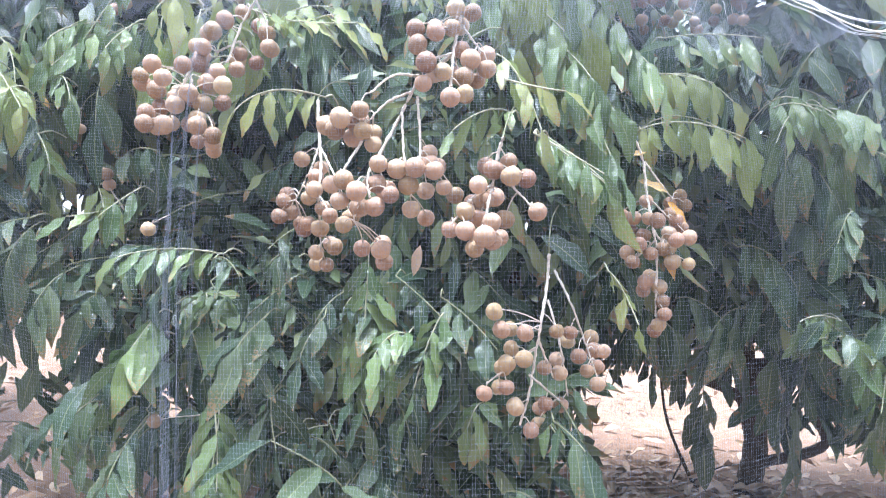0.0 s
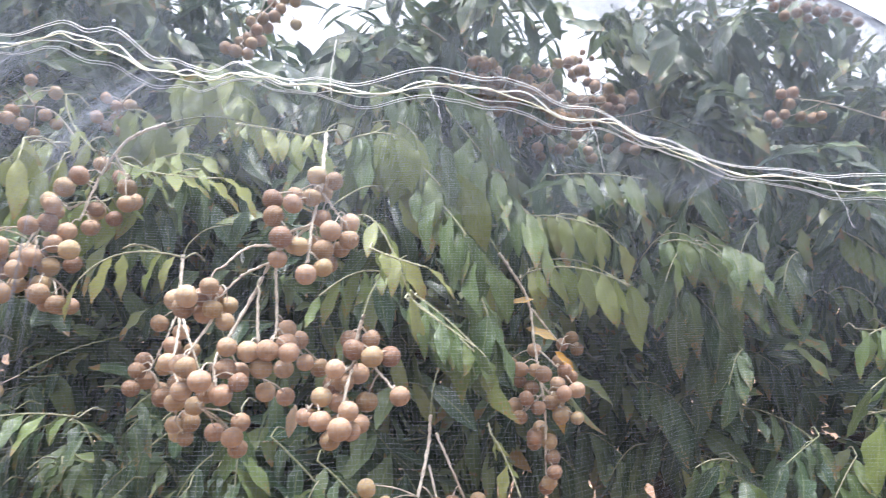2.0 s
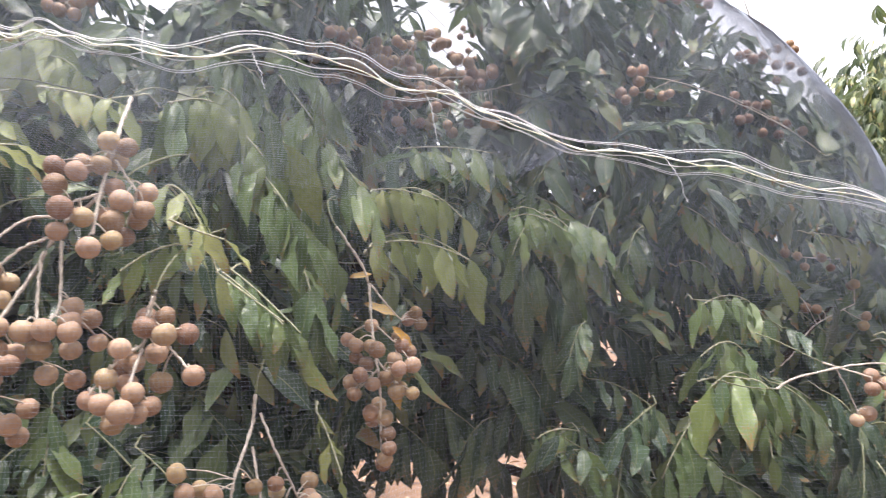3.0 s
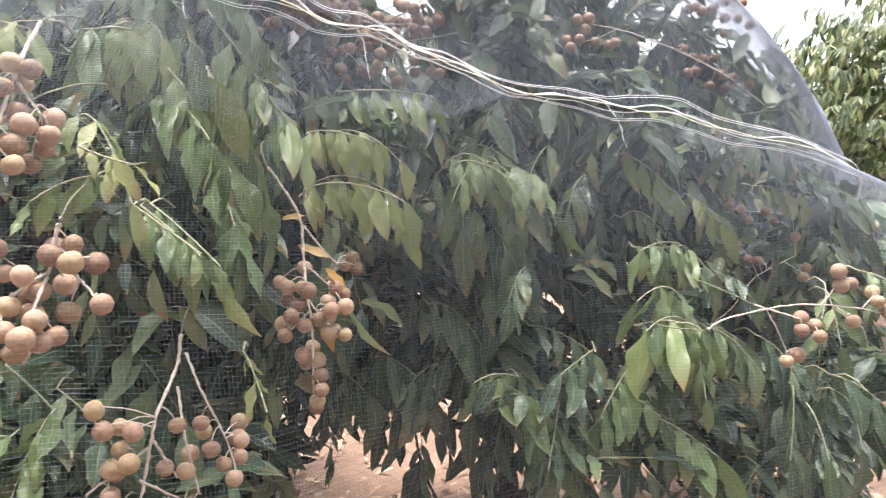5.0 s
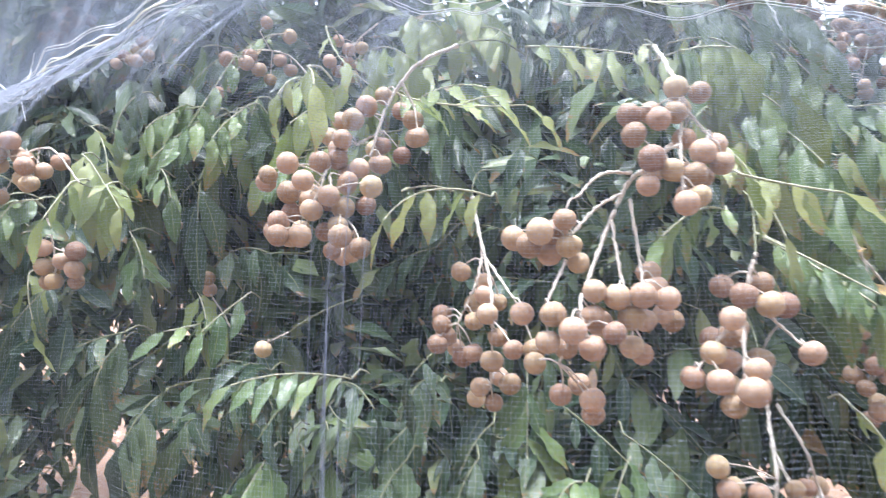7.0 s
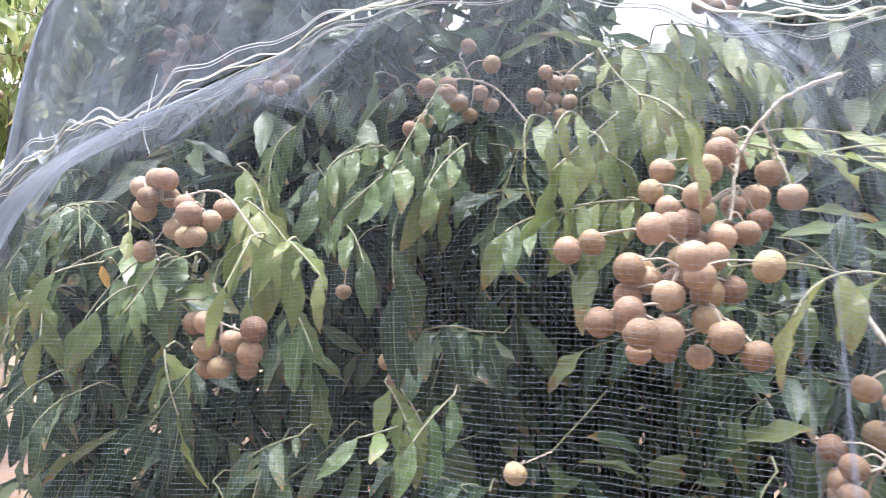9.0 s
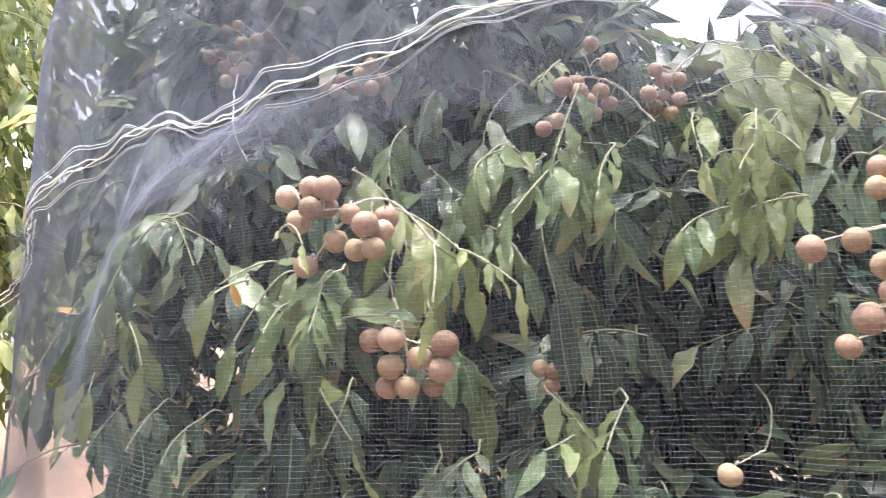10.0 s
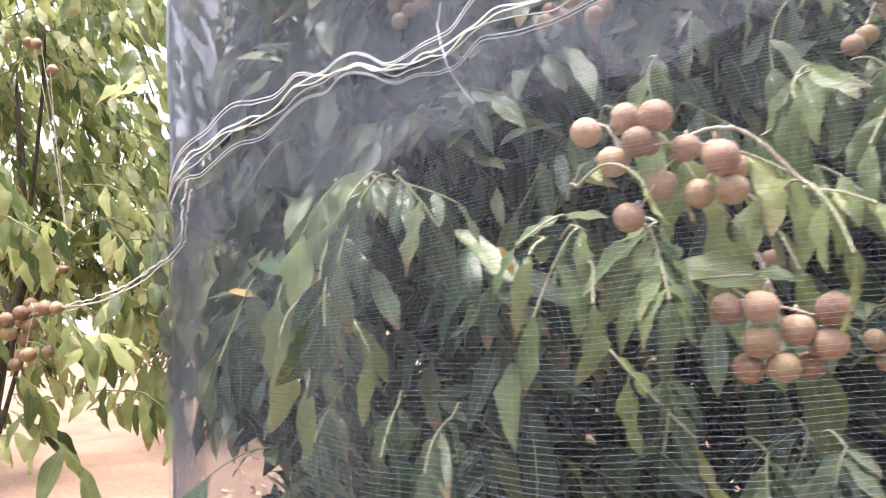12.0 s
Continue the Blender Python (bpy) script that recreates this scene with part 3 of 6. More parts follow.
def leaf_spray(base, bend, tip, n, length, tone, hang):
    """One near spray: a thin twig out of the crown with leaflets of its own."""
    base, bend, tip = (np.array(p) for p in (base, bend, tip))
    n = n if n == 1 else n + 1 if n < 4 else round(1.35 * n)
    stem, some = spray_frames(base, 2 * bend - 0.5 * (base + tip), tip, n, length, 0.85 * hang, spray_rng)
    back = base + np.array([spray_rng.normal(0, 0.008), 0.07, 0.0])
    v, f = tube_arrays(np.vstack([smooth_line([back, 0.5 * (back + base) + np.array([0, 0, 0.01]), base], 5)[:-1], stem]), 0.0017, 0.0011, 5)
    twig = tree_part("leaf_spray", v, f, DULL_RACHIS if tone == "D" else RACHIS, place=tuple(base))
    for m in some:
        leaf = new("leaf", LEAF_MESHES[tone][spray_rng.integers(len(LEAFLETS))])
        leaf.matrix_basis = Matrix(m.tolist())
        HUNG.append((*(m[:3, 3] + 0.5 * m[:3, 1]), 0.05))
        child(leaf, twig, parent_place=tuple(base))
    return twig


# near sprays: root, middle and end of the midstem, leaflets, their length, tone and droop
leaf_spray((0.312, 1.49, 1.192), (0.394, 1.46, 1.228), (0.501, 1.43, 1.174), 6, 0.113, 'L', 1.3)
leaf_spray((0.327, 1.53, 1.289), (0.411, 1.5, 1.315), (0.495, 1.47, 1.254), 7, 0.085, 'L', 1.3)
leaf_spray((0.045, 1.17, 1.269), (0.087, 1.14, 1.258), (0.135, 1.11, 1.154), 5, 0.091, 'L', 0.7)
leaf_spray((0.135, 1.19, 1.16), (0.179, 1.16, 1.127), (0.237, 1.13, 1.073), 6, 0.099, 'M', 1.2)
leaf_spray((0.245, 1.25, 0.948), (0.263, 1.22, 0.922), (0.285, 1.19, 0.869), 4, 0.055, 'L', 1.2)
leaf_spray((0.091, 1.19, 1.192), (0.053, 1.16, 1.192), (0.006, 1.13, 1.159), 5, 0.065, 'M', 1)
leaf_spray((0.161, 1.45, 1.416), (0.193, 1.42, 1.354), (0.25, 1.39, 1.228), 7, 0.165, 'M', 1)
leaf_spray((0.061, 1.36, 1.411), (0.12, 1.33, 1.4), (0.187, 1.3, 1.364), 7, 0.135, 'L', 1.3)
leaf_spray((-0.165, 1.33, 0.979), (-0.165, 1.3, 0.861), (-0.168, 1.27, 0.756), 9, 0.110, 'M', 0.4)
leaf_spray((-0.321, 1.35, 0.916), (-0.353, 1.32, 0.885), (-0.38, 1.29, 0.854), 6, 0.121, 'D', 1)
leaf_spray((-0.552, 1.38, 0.869), (-0.609, 1.35, 0.825), (-0.653, 1.32, 0.754), 6, 0.117, 'D', 0.8)
leaf_spray((-0.42, 1.28, 0.735), (-0.415, 1.25, 0.646), (-0.418, 1.22, 0.568), 9, 0.095, 'M', 0.3)
leaf_spray((-0.116, 1.33, 0.93), (-0.051, 1.3, 0.882), (0.003, 1.27, 0.83), 6, 0.083, 'D', 0.8)
leaf_spray((-0.708, 1.43, 0.967), (-0.637, 1.4, 0.974), (-0.579, 1.37, 0.908), 6, 0.103, 'D', 1)
leaf_spray((-0.49, 1.39, 0.912), (-0.457, 1.36, 0.891), (-0.412, 1.33, 0.889), 5, 0.084, 'D', 0.5)
leaf_spray((-0.548, 1.31, 0.663), (-0.592, 1.28, 0.62), (-0.652, 1.25, 0.546), 6, 0.103, 'D', 0.8)
leaf_spray((-0.179, 1.21, 0.586), (-0.206, 1.18, 0.63), (-0.281, 1.15, 0.681), 4, 0.134, 'D', 0.5)
leaf_spray((0.562, 1.65, 1.21), (0.638, 1.62, 1.29), (0.722, 1.59, 1.209), 7, 0.118, 'M', 1.2)
leaf_spray((0.611, 1.63, 1.207), (0.644, 1.6, 1.184), (0.666, 1.57, 1.133), 4, 0.180, 'D', 1.2)
leaf_spray((0.649, 1.71, 0.795), (0.7, 1.68, 0.826), (0.735, 1.65, 0.796), 5, 0.082, 'L', 1.3)
leaf_spray((0.655, 1.53, 0.797), (0.726, 1.5, 0.811), (0.747, 1.47, 0.748), 7, 0.105, 'M', 1)
leaf_spray((-0.196, 1.16, 1.216), (-0.271, 1.13, 1.222), (-0.32, 1.1, 1.184), 4, 0.086, 'L', 1.2)
leaf_spray((-1, 1.48, 1.417), (-0.949, 1.45, 1.369), (-0.919, 1.42, 1.292), 5, 0.141, 'L', 1)
leaf_spray((-0.437, 1.15, 1.395), (-0.419, 1.12, 1.377), (-0.405, 1.09, 1.351), 3, 0.083, 'L', 1.2)
leaf_spray((-0.346, 1.25, 1.383), (-0.267, 1.22, 1.353), (-0.152, 1.19, 1.338), 6, 0.077, 'L', 0.3)
leaf_spray((-0.963, 1.53, 1.273), (-0.925, 1.5, 1.212), (-0.88, 1.47, 1.121), 7, 0.120, 'D', 0.8)
leaf_spray((1.077, 1.53, 0.927), (1.021, 1.5, 1.008), (0.938, 1.47, 0.987), 5, 0.088, 'M', 1.2)
leaf_spray((1.067, 1.51, 0.93), (1.009, 1.48, 0.955), (0.945, 1.45, 0.931), 4, 0.138, 'L', 1.3)
leaf_spray((1.138, 1.58, 1.035), (1.06, 1.55, 1.096), (0.967, 1.52, 1.082), 6, 0.091, 'M', 1.3)
leaf_spray((0.763, 1.63, 0.815), (0.729, 1.6, 0.84), (0.675, 1.57, 0.821), 5, 0.083, 'D', 1.2)
leaf_spray((0.777, 1.53, 0.802), (0.781, 1.5, 0.759), (0.774, 1.47, 0.706), 7, 0.108, 'D', 0.5)
leaf_spray((0.882, 1.58, 0.874), (0.846, 1.55, 0.865), (0.809, 1.52, 0.817), 6, 0.099, 'D', 0.8)
leaf_spray((1.332, 1.48, 0.832), (1.415, 1.45, 0.782), (1.484, 1.42, 0.677), 5, 0.159, 'D', 1)
leaf_spray((0.996, 1.68, 1.296), (1.034, 1.65, 1.27), (1.084, 1.62, 1.207), 5, 0.115, 'M', 1)
leaf_spray((0.634, 1.69, 1.29), (0.672, 1.66, 1.314), (0.732, 1.63, 1.276), 6, 0.170, 'M', 1.5)
leaf_spray((0.708, 1.71, 1.18), (0.733, 1.68, 1.167), (0.756, 1.65, 1.117), 4, 0.221, 'D', 1.5)
leaf_spray((0.054, 1.33, 1.455), (0.102, 1.3, 1.447), (0.134, 1.27, 1.412), 7, 0.136, 'L', 1.3)
leaf_spray((0.085, 1.45, 1.371), (0.148, 1.42, 1.337), (0.22, 1.39, 1.249), 7, 0.134, 'L', 1.1)
leaf_spray((-1.302, 1.59, 1.378), (-1.363, 1.56, 1.351), (-1.424, 1.53, 1.218), 7, 0.130, 'M', 1)
leaf_spray((-1.38, 1.59, 1.228), (-1.37, 1.56, 1.211), (-1.335, 1.53, 1.169), 3, 0.120, 'M', 1.5)
leaf_spray((-0.934, 1.37, 1.339), (-0.893, 1.34, 1.316), (-0.844, 1.31, 1.271), 5, 0.099, 'L', 1.2)
leaf_spray((-0.993, 1.34, 1.258), (-1.014, 1.31, 1.232), (-1.015, 1.28, 1.169), 8, 0.083, 'M', 0.6)
leaf_spray((-1.104, 1.32, 1.247), (-1.116, 1.29, 1.24), (-1.125, 1.26, 1.228), 1, 0.097, 'M', 1.5)
leaf_spray((-0.787, 1.6, 1.596), (-0.795, 1.57, 1.592), (-0.803, 1.54, 1.578), 1, 0.135, 'M', 1.6)
leaf_spray((-0.751, 1.47, 1.419), (-0.788, 1.44, 1.434), (-0.831, 1.41, 1.373), 5, 0.092, 'M', 0.8)
leaf_spray((-0.677, 1.52, 1.465), (-0.669, 1.49, 1.441), (-0.677, 1.46, 1.378), 5, 0.114, 'M', 1)
leaf_spray((-0.737, 1.47, 1.143), (-0.675, 1.44, 1.173), (-0.606, 1.41, 1.164), 7, 0.075, 'D', 1.3)
leaf_spray((-0.741, 1.42, 1.098), (-0.712, 1.39, 1.067), (-0.69, 1.36, 1.03), 5, 0.078, 'L', 0.8)
leaf_spray((-0.394, 1.49, 1.382), (-0.435, 1.46, 1.366), (-0.485, 1.43, 1.333), 6, 0.117, 'L', 1.1)
leaf_spray((-0.346, 1.53, 1.508), (-0.383, 1.5, 1.492), (-0.435, 1.47, 1.472), 5, 0.136, 'L', 1.2)
leaf_spray((-1.42, 1.63, 1.037), (-1.383, 1.6, 1.034), (-1.355, 1.57, 1.014), 5, 0.105, 'D', 0.8)
leaf_spray((-0.992, 1.37, 1.112), (-0.997, 1.34, 1.086), (-1.015, 1.31, 1.042), 5, 0.073, 'D', 1)
leaf_spray((-0.217, 1.35, 0.898), (-0.243, 1.32, 0.872), (-0.264, 1.29, 0.826), 5, 0.072, 'D', 0.9)
leaf_spray((-0.315, 1.25, 0.726), (-0.305, 1.22, 0.697), (-0.286, 1.19, 0.651), 2, 0.149, 'D', 0.9)
leaf_spray((-1.033, 1.53, 0.932), (-0.994, 1.5, 0.895), (-0.975, 1.47, 0.822), 5, 0.129, 'D', 1.2)
leaf_spray((-0.656, 1.39, 0.757), (-0.696, 1.36, 0.735), (-0.743, 1.33, 0.689), 3, 0.134, 'D', 0.6)
leaf_spray((-0.592, 1.33, 0.646), (-0.62, 1.3, 0.603), (-0.648, 1.27, 0.56), 4, 0.082, 'M', 0.6)
leaf_spray((-0.168, 1.28, 0.637), (-0.139, 1.25, 0.61), (-0.091, 1.22, 0.573), 5, 0.080, 'D', 0.7)
leaf_spray((-0.642, 1.39, 1.087), (-0.665, 1.36, 1.061), (-0.683, 1.33, 1.034), 4, 0.089, 'M', 0.7)
leaf_spray((-0.89, 1.53, 1.427), (-0.858, 1.5, 1.391), (-0.82, 1.47, 1.354), 5, 0.098, 'D', 0.9)
leaf_spray((-0.73, 1.45, 1.345), (-0.736, 1.42, 1.3), (-0.725, 1.39, 1.221), 3, 0.141, 'D', 1.3)
leaf_spray((-0.345, 1.33, 1.376), (-0.283, 1.3, 1.399), (-0.212, 1.27, 1.387), 6, 0.074, 'L', 0.5)
leaf_spray((-0.277, 1.31, 1.023), (-0.302, 1.28, 1.003), (-0.322, 1.25, 0.978), 3, 0.060, 'D', 0.6)
leaf_spray((0.388, 1.58, 1.405), (0.475, 1.55, 1.402), (0.565, 1.52, 1.383), 7, 0.099, 'M', 1.3)
leaf_spray((0.655, 1.63, 1.15), (0.667, 1.6, 1.116), (0.677, 1.57, 1.024), 1, 0.141, 'D', 1.5)
leaf_spray((0.706, 1.65, 1.186), (0.76, 1.62, 1.191), (0.825, 1.59, 1.162), 6, 0.107, 'M', 1)
leaf_spray((0.729, 1.69, 1.413), (0.696, 1.66, 1.379), (0.663, 1.63, 1.333), 4, 0.123, 'D', 1)
leaf_spray((0.841, 1.69, 1.317), (0.808, 1.66, 1.295), (0.776, 1.63, 1.243), 4, 0.111, 'D', 0.9)
leaf_spray((0.432, 1.78, 0.819), (0.445, 1.75, 0.767), (0.452, 1.72, 0.716), 6, 0.102, 'D', 1.3)
leaf_spray((0.57, 1.98, 0.611), (0.564, 1.95, 0.567), (0.557, 1.92, 0.509), 5, 0.133, 'D', 1.4)
leaf_spray((0.692, 1.78, 0.671), (0.687, 1.75, 0.62), (0.694, 1.72, 0.531), 6, 0.129, 'D', 1.4)
leaf_spray((0.163, 1.23, 0.742), (0.185, 1.2, 0.72), (0.211, 1.17, 0.668), 4, 0.073, 'D', 0.9)
leaf_spray((0.144, 1.33, 0.693), (0.168, 1.3, 0.665), (0.211, 1.27, 0.608), 3, 0.110, 'M', 1)
leaf_spray((-0.871, 1.55, 1.55), (-0.88, 1.52, 1.542), (-0.895, 1.49, 1.499), 3, 0.064, 'D', 1.2)
leaf_spray((-0.547, 1.49, 1.369), (-0.568, 1.46, 1.369), (-0.608, 1.43, 1.357), 3, 0.068, 'D', 0.3)
leaf_spray((-0.676, 1.58, 1.609), (-0.697, 1.55, 1.583), (-0.718, 1.52, 1.552), 6, 0.045, 'L', 0.4)
leaf_spray((-0.41, 1.63, 1.65), (-0.378, 1.6, 1.623), (-0.33, 1.57, 1.605), 6, 0.121, 'L', 1.1)
leaf_spray((-1.263, 1.48, 1.355), (-1.237, 1.45, 1.324), (-1.21, 1.42, 1.278), 4, 0.097, 'D', 1)
leaf_spray((0.682, 1.65, 1.273), (0.7, 1.62, 1.278), (0.722, 1.59, 1.213), 4, 0.083, 'M', 1.2)
leaf_spray((0.753, 1.63, 1.211), (0.777, 1.6, 1.204), (0.794, 1.57, 1.163), 3, 0.094, 'D', 1.3)
leaf_spray((1.069, 1.78, 1.287), (1.103, 1.75, 1.253), (1.143, 1.72, 1.212), 6, 0.083, 'L', 0.9)
leaf_spray((1.224, 1.83, 1.214), (1.253, 1.8, 1.185), (1.273, 1.77, 1.143), 5, 0.095, 'L', 1)
leaf_spray((1.049, 1.83, 1.163), (1.085, 1.8, 1.176), (1.119, 1.77, 1.134), 5, 0.077, 'M', 1)
leaf_spray((1.419, 1.88, 1.242), (1.466, 1.85, 1.234), (1.512, 1.82, 1.211), 6, 0.095, 'L', 0.8)
leaf_spray((1.442, 1.53, 1.031), (1.48, 1.5, 1.012), (1.523, 1.47, 0.963), 5, 0.082, 'M', 0.8)
leaf_spray((1.293, 1.43, 1.014), (1.274, 1.4, 0.988), (1.243, 1.37, 0.952), 1, 0.108, 'M', 0.8)
leaf_spray((1.076, 1.53, 0.916), (1.076, 1.5, 0.86), (1.071, 1.47, 0.794), 7, 0.078, 'M', 0.9)
leaf_spray((1.117, 1.55, 0.923), (1.159, 1.52, 0.898), (1.205, 1.49, 0.827), 5, 0.124, 'D', 1.3)
leaf_spray((1.209, 1.53, 0.909), (1.256, 1.5, 0.861), (1.259, 1.47, 0.782), 6, 0.140, 'D', 1.4)
leaf_spray((1.28, 1.48, 0.78), (1.285, 1.45, 0.747), (1.287, 1.42, 0.681), 1, 0.152, 'M', 1.5)
leaf_spray((1.366, 1.48, 0.786), (1.364, 1.45, 0.752), (1.355, 1.42, 0.698), 1, 0.143, 'D', 1.5)
leaf_spray((0.767, 1.63, 0.931), (0.827, 1.6, 0.916), (0.898, 1.57, 0.865), 6, 0.096, 'D', 1)
leaf_spray((0.933, 1.63, 0.805), (0.944, 1.6, 0.769), (0.953, 1.57, 0.698), 4, 0.112, 'D', 1.2)
leaf_spray((0.846, 1.53, 0.679), (0.88, 1.5, 0.687), (0.961, 1.47, 0.691), 2, 0.129, 'D', 0.1)
leaf_spray((-1.303, 1.55, 1.371), (-1.347, 1.52, 1.302), (-1.364, 1.49, 1.218), 3, 0.068, 'L', 1.5)
leaf_spray((-1.359, 1.53, 1.221), (-1.396, 1.5, 1.206), (-1.409, 1.47, 1.155), 2, 0.085, 'L', 1.4)
leaf_spray((-1.359, 1.53, 1.217), (-1.369, 1.5, 1.177), (-1.376, 1.47, 1.11), 2, 0.077, 'L', 1.6)
leaf_spray((-1.357, 1.53, 1.217), (-1.327, 1.5, 1.188), (-1.302, 1.47, 1.145), 3, 0.090, 'L', 1.2)
leaf_spray((-1.303, 1.55, 1.371), (-1.272, 1.52, 1.347), (-1.239, 1.49, 1.309), 4, 0.079, 'D', 1)
leaf_spray((-1.498, 1.65, 1.246), (-1.508, 1.62, 1.2), (-1.526, 1.59, 1.138), 3, 0.140, 'D', 1.3)
leaf_spray((-1.269, 1.45, 1.086), (-1.276, 1.42, 1.069), (-1.284, 1.39, 1.039), 3, 0.088, 'D', 1.5)
leaf_spray((-1.468, 1.65, 1.012), (-1.499, 1.62, 1.014), (-1.539, 1.59, 0.994), 2, 0.091, 'D', 0.3)
leaf_spray((-1.444, 1.69, 1.463), (-1.462, 1.66, 1.438), (-1.49, 1.63, 1.381), 2, 0.095, 'D', 1.2)
leaf_spray((-1.076, 1.36, 1.27), (-1.093, 1.33, 1.268), (-1.133, 1.3, 1.241), 2, 0.061, 'M', 0.3)
leaf_spray((-1.058, 1.38, 1.26), (-1.082, 1.35, 1.245), (-1.121, 1.32, 1.174), 3, 0.085, 'M', 1)
leaf_spray((-1.059, 1.33, 1.217), (-1.065, 1.3, 1.207), (-1.072, 1.27, 1.182), 1, 0.079, 'M', 1.6)
leaf_spray((-0.901, 1.35, 1.283), (-0.894, 1.32, 1.255), (-0.884, 1.29, 1.201), 3, 0.088, 'L', 1.2)
leaf_spray((-1.015, 1.33, 1.186), (-0.989, 1.3, 1.197), (-0.933, 1.27, 1.198), 1, 0.060, 'M', 0)
leaf_spray((-1.071, 1.31, 1.293), (-1.044, 1.28, 1.307), (-1.022, 1.25, 1.279), 2, 0.047, 'L', 0.6)
leaf_spray((-0.748, 1.53, 1.556), (-0.79, 1.5, 1.506), (-0.809, 1.47, 1.445), 3, 0.107, 'D', 0.9)
leaf_spray((-0.522, 1.38, 1.441), (-0.549, 1.35, 1.438), (-0.551, 1.32, 1.378), 2, 0.088, 'L', 1.4)
leaf_spray((-0.479, 1.33, 1.412), (-0.466, 1.3, 1.399), (-0.457, 1.27, 1.37), 1, 0.057, 'L', 1.5)
leaf_spray((-0.718, 1.48, 1.428), (-0.779, 1.45, 1.391), (-0.852, 1.42, 1.354), 5, 0.076, 'M', 0.9)
leaf_spray((-0.666, 1.48, 1.431), (-0.695, 1.45, 1.388), (-0.702, 1.42, 1.321), 5, 0.098, 'D', 1.2)
leaf_spray((-0.925, 1.53, 1.492), (-0.946, 1.5, 1.45), (-0.942, 1.47, 1.387), 6, 0.067, 'M', 1)
leaf_spray((-0.839, 1.43, 1.315), (-0.798, 1.4, 1.31), (-0.764, 1.37, 1.258), 6, 0.073, 'M', 1.2)
leaf_spray((-0.907, 1.47, 1.211), (-0.866, 1.44, 1.168), (-0.837, 1.41, 1.121), 5, 0.107, 'M', 0.9)
leaf_spray((-0.811, 1.48, 1.023), (-0.841, 1.45, 0.99), (-0.891, 1.42, 0.95), 4, 0.092, 'D', 0.6)
leaf_spray((-0.579, 1.39, 0.94), (-0.661, 1.36, 0.958), (-0.744, 1.33, 0.943), 7, 0.080, 'D', 0.8)
leaf_spray((-0.647, 1.53, 1.163), (-0.667, 1.5, 1.153), (-0.685, 1.47, 1.086), 4, 0.099, 'D', 1.4)
leaf_spray((-1.041, 1.38, 1.135), (-1.017, 1.35, 1.099), (-0.982, 1.32, 1.055), 2, 0.114, 'L', 1)
leaf_spray((-0.477, 1.48, 1.506), (-0.417, 1.45, 1.521), (-0.359, 1.42, 1.488), 7, 0.093, 'L', 1.2)
leaf_spray((-0.502, 1.48, 1.394), (-0.464, 1.45, 1.418), (-0.413, 1.42, 1.386), 6, 0.090, 'L', 1.1)
leaf_spray((-0.295, 1.53, 1.555), (-0.241, 1.5, 1.562), (-0.19, 1.47, 1.528), 7, 0.103, 'L', 1.2)
leaf_spray((-0.356, 1.58, 1.657), (-0.291, 1.55, 1.637), (-0.236, 1.52, 1.591), 7, 0.098, 'L', 1)
leaf_spray((0.671, 1.63, 1.258), (0.637, 1.6, 1.226), (0.624, 1.57, 1.136), 5, 0.127, 'D', 1.2)
leaf_spray((0.671, 1.63, 1.258), (0.716, 1.6, 1.224), (0.736, 1.57, 1.134), 5, 0.128, 'M', 1.2)
leaf_spray((0.677, 1.63, 1.264), (0.739, 1.6, 1.257), (0.783, 1.57, 1.223), 5, 0.106, 'M', 0.8)
leaf_spray((0.916, 1.68, 1.249), (0.881, 1.65, 1.226), (0.856, 1.62, 1.169), 5, 0.100, 'D', 1)
leaf_spray((1.011, 1.58, 1.029), (1.043, 1.55, 0.995), (1.085, 1.52, 0.93), 6, 0.110, 'M', 1)
leaf_spray((0.964, 1.58, 0.846), (0.919, 1.55, 0.804), (0.875, 1.52, 0.751), 6, 0.108, 'M', 0.9)
leaf_spray((1, 1.53, 0.749), (1.041, 1.5, 0.727), (1.092, 1.47, 0.685), 6, 0.110, 'M', 0.9)
leaf_spray((0.136, 1.27, 1.338), (0.193, 1.24, 1.27), (0.24, 1.21, 1.204), 8, 0.104, 'M', 0.9)
leaf_spray((0.086, 1.3, 1.423), (0.132, 1.27, 1.377), (0.172, 1.24, 1.33), 7, 0.100, 'M', 1.2)
leaf_spray((0.019, 1.27, 1.411), (0.065, 1.24, 1.415), (0.107, 1.21, 1.403), 8, 0.094, 'L', 1.6)
leaf_spray((0.137, 1.33, 1.485), (0.156, 1.3, 1.448), (0.175, 1.27, 1.404), 4, 0.122, 'M', 1.6)
leaf_spray((0.231, 1.36, 1.382), (0.285, 1.33, 1.329), (0.33, 1.3, 1.269), 7, 0.094, 'M', 1)
leaf_spray((0.128, 1.17, 1.156), (0.176, 1.14, 1.12), (0.224, 1.11, 1.079), 8, 0.059, 'M', 0.9)
leaf_spray((0.217, 1.25, 1.188), (0.237, 1.22, 1.145), (0.251, 1.19, 1.096), 6, 0.093, 'M', 1)
leaf_spray((0.032, 1.36, 1.535), (0.094, 1.33, 1.51), (0.145, 1.3, 1.476), 7, 0.098, 'M', 1.4)
leaf_spray((0.174, 1.4, 1.556), (0.225, 1.37, 1.505), (0.263, 1.34, 1.447), 7, 0.110, 'M', 1.3)
leaf_spray((-0.155, 1.25, 1.436), (-0.084, 1.22, 1.419), (-0.016, 1.19, 1.396), 7, 0.073, 'L', 0.9)
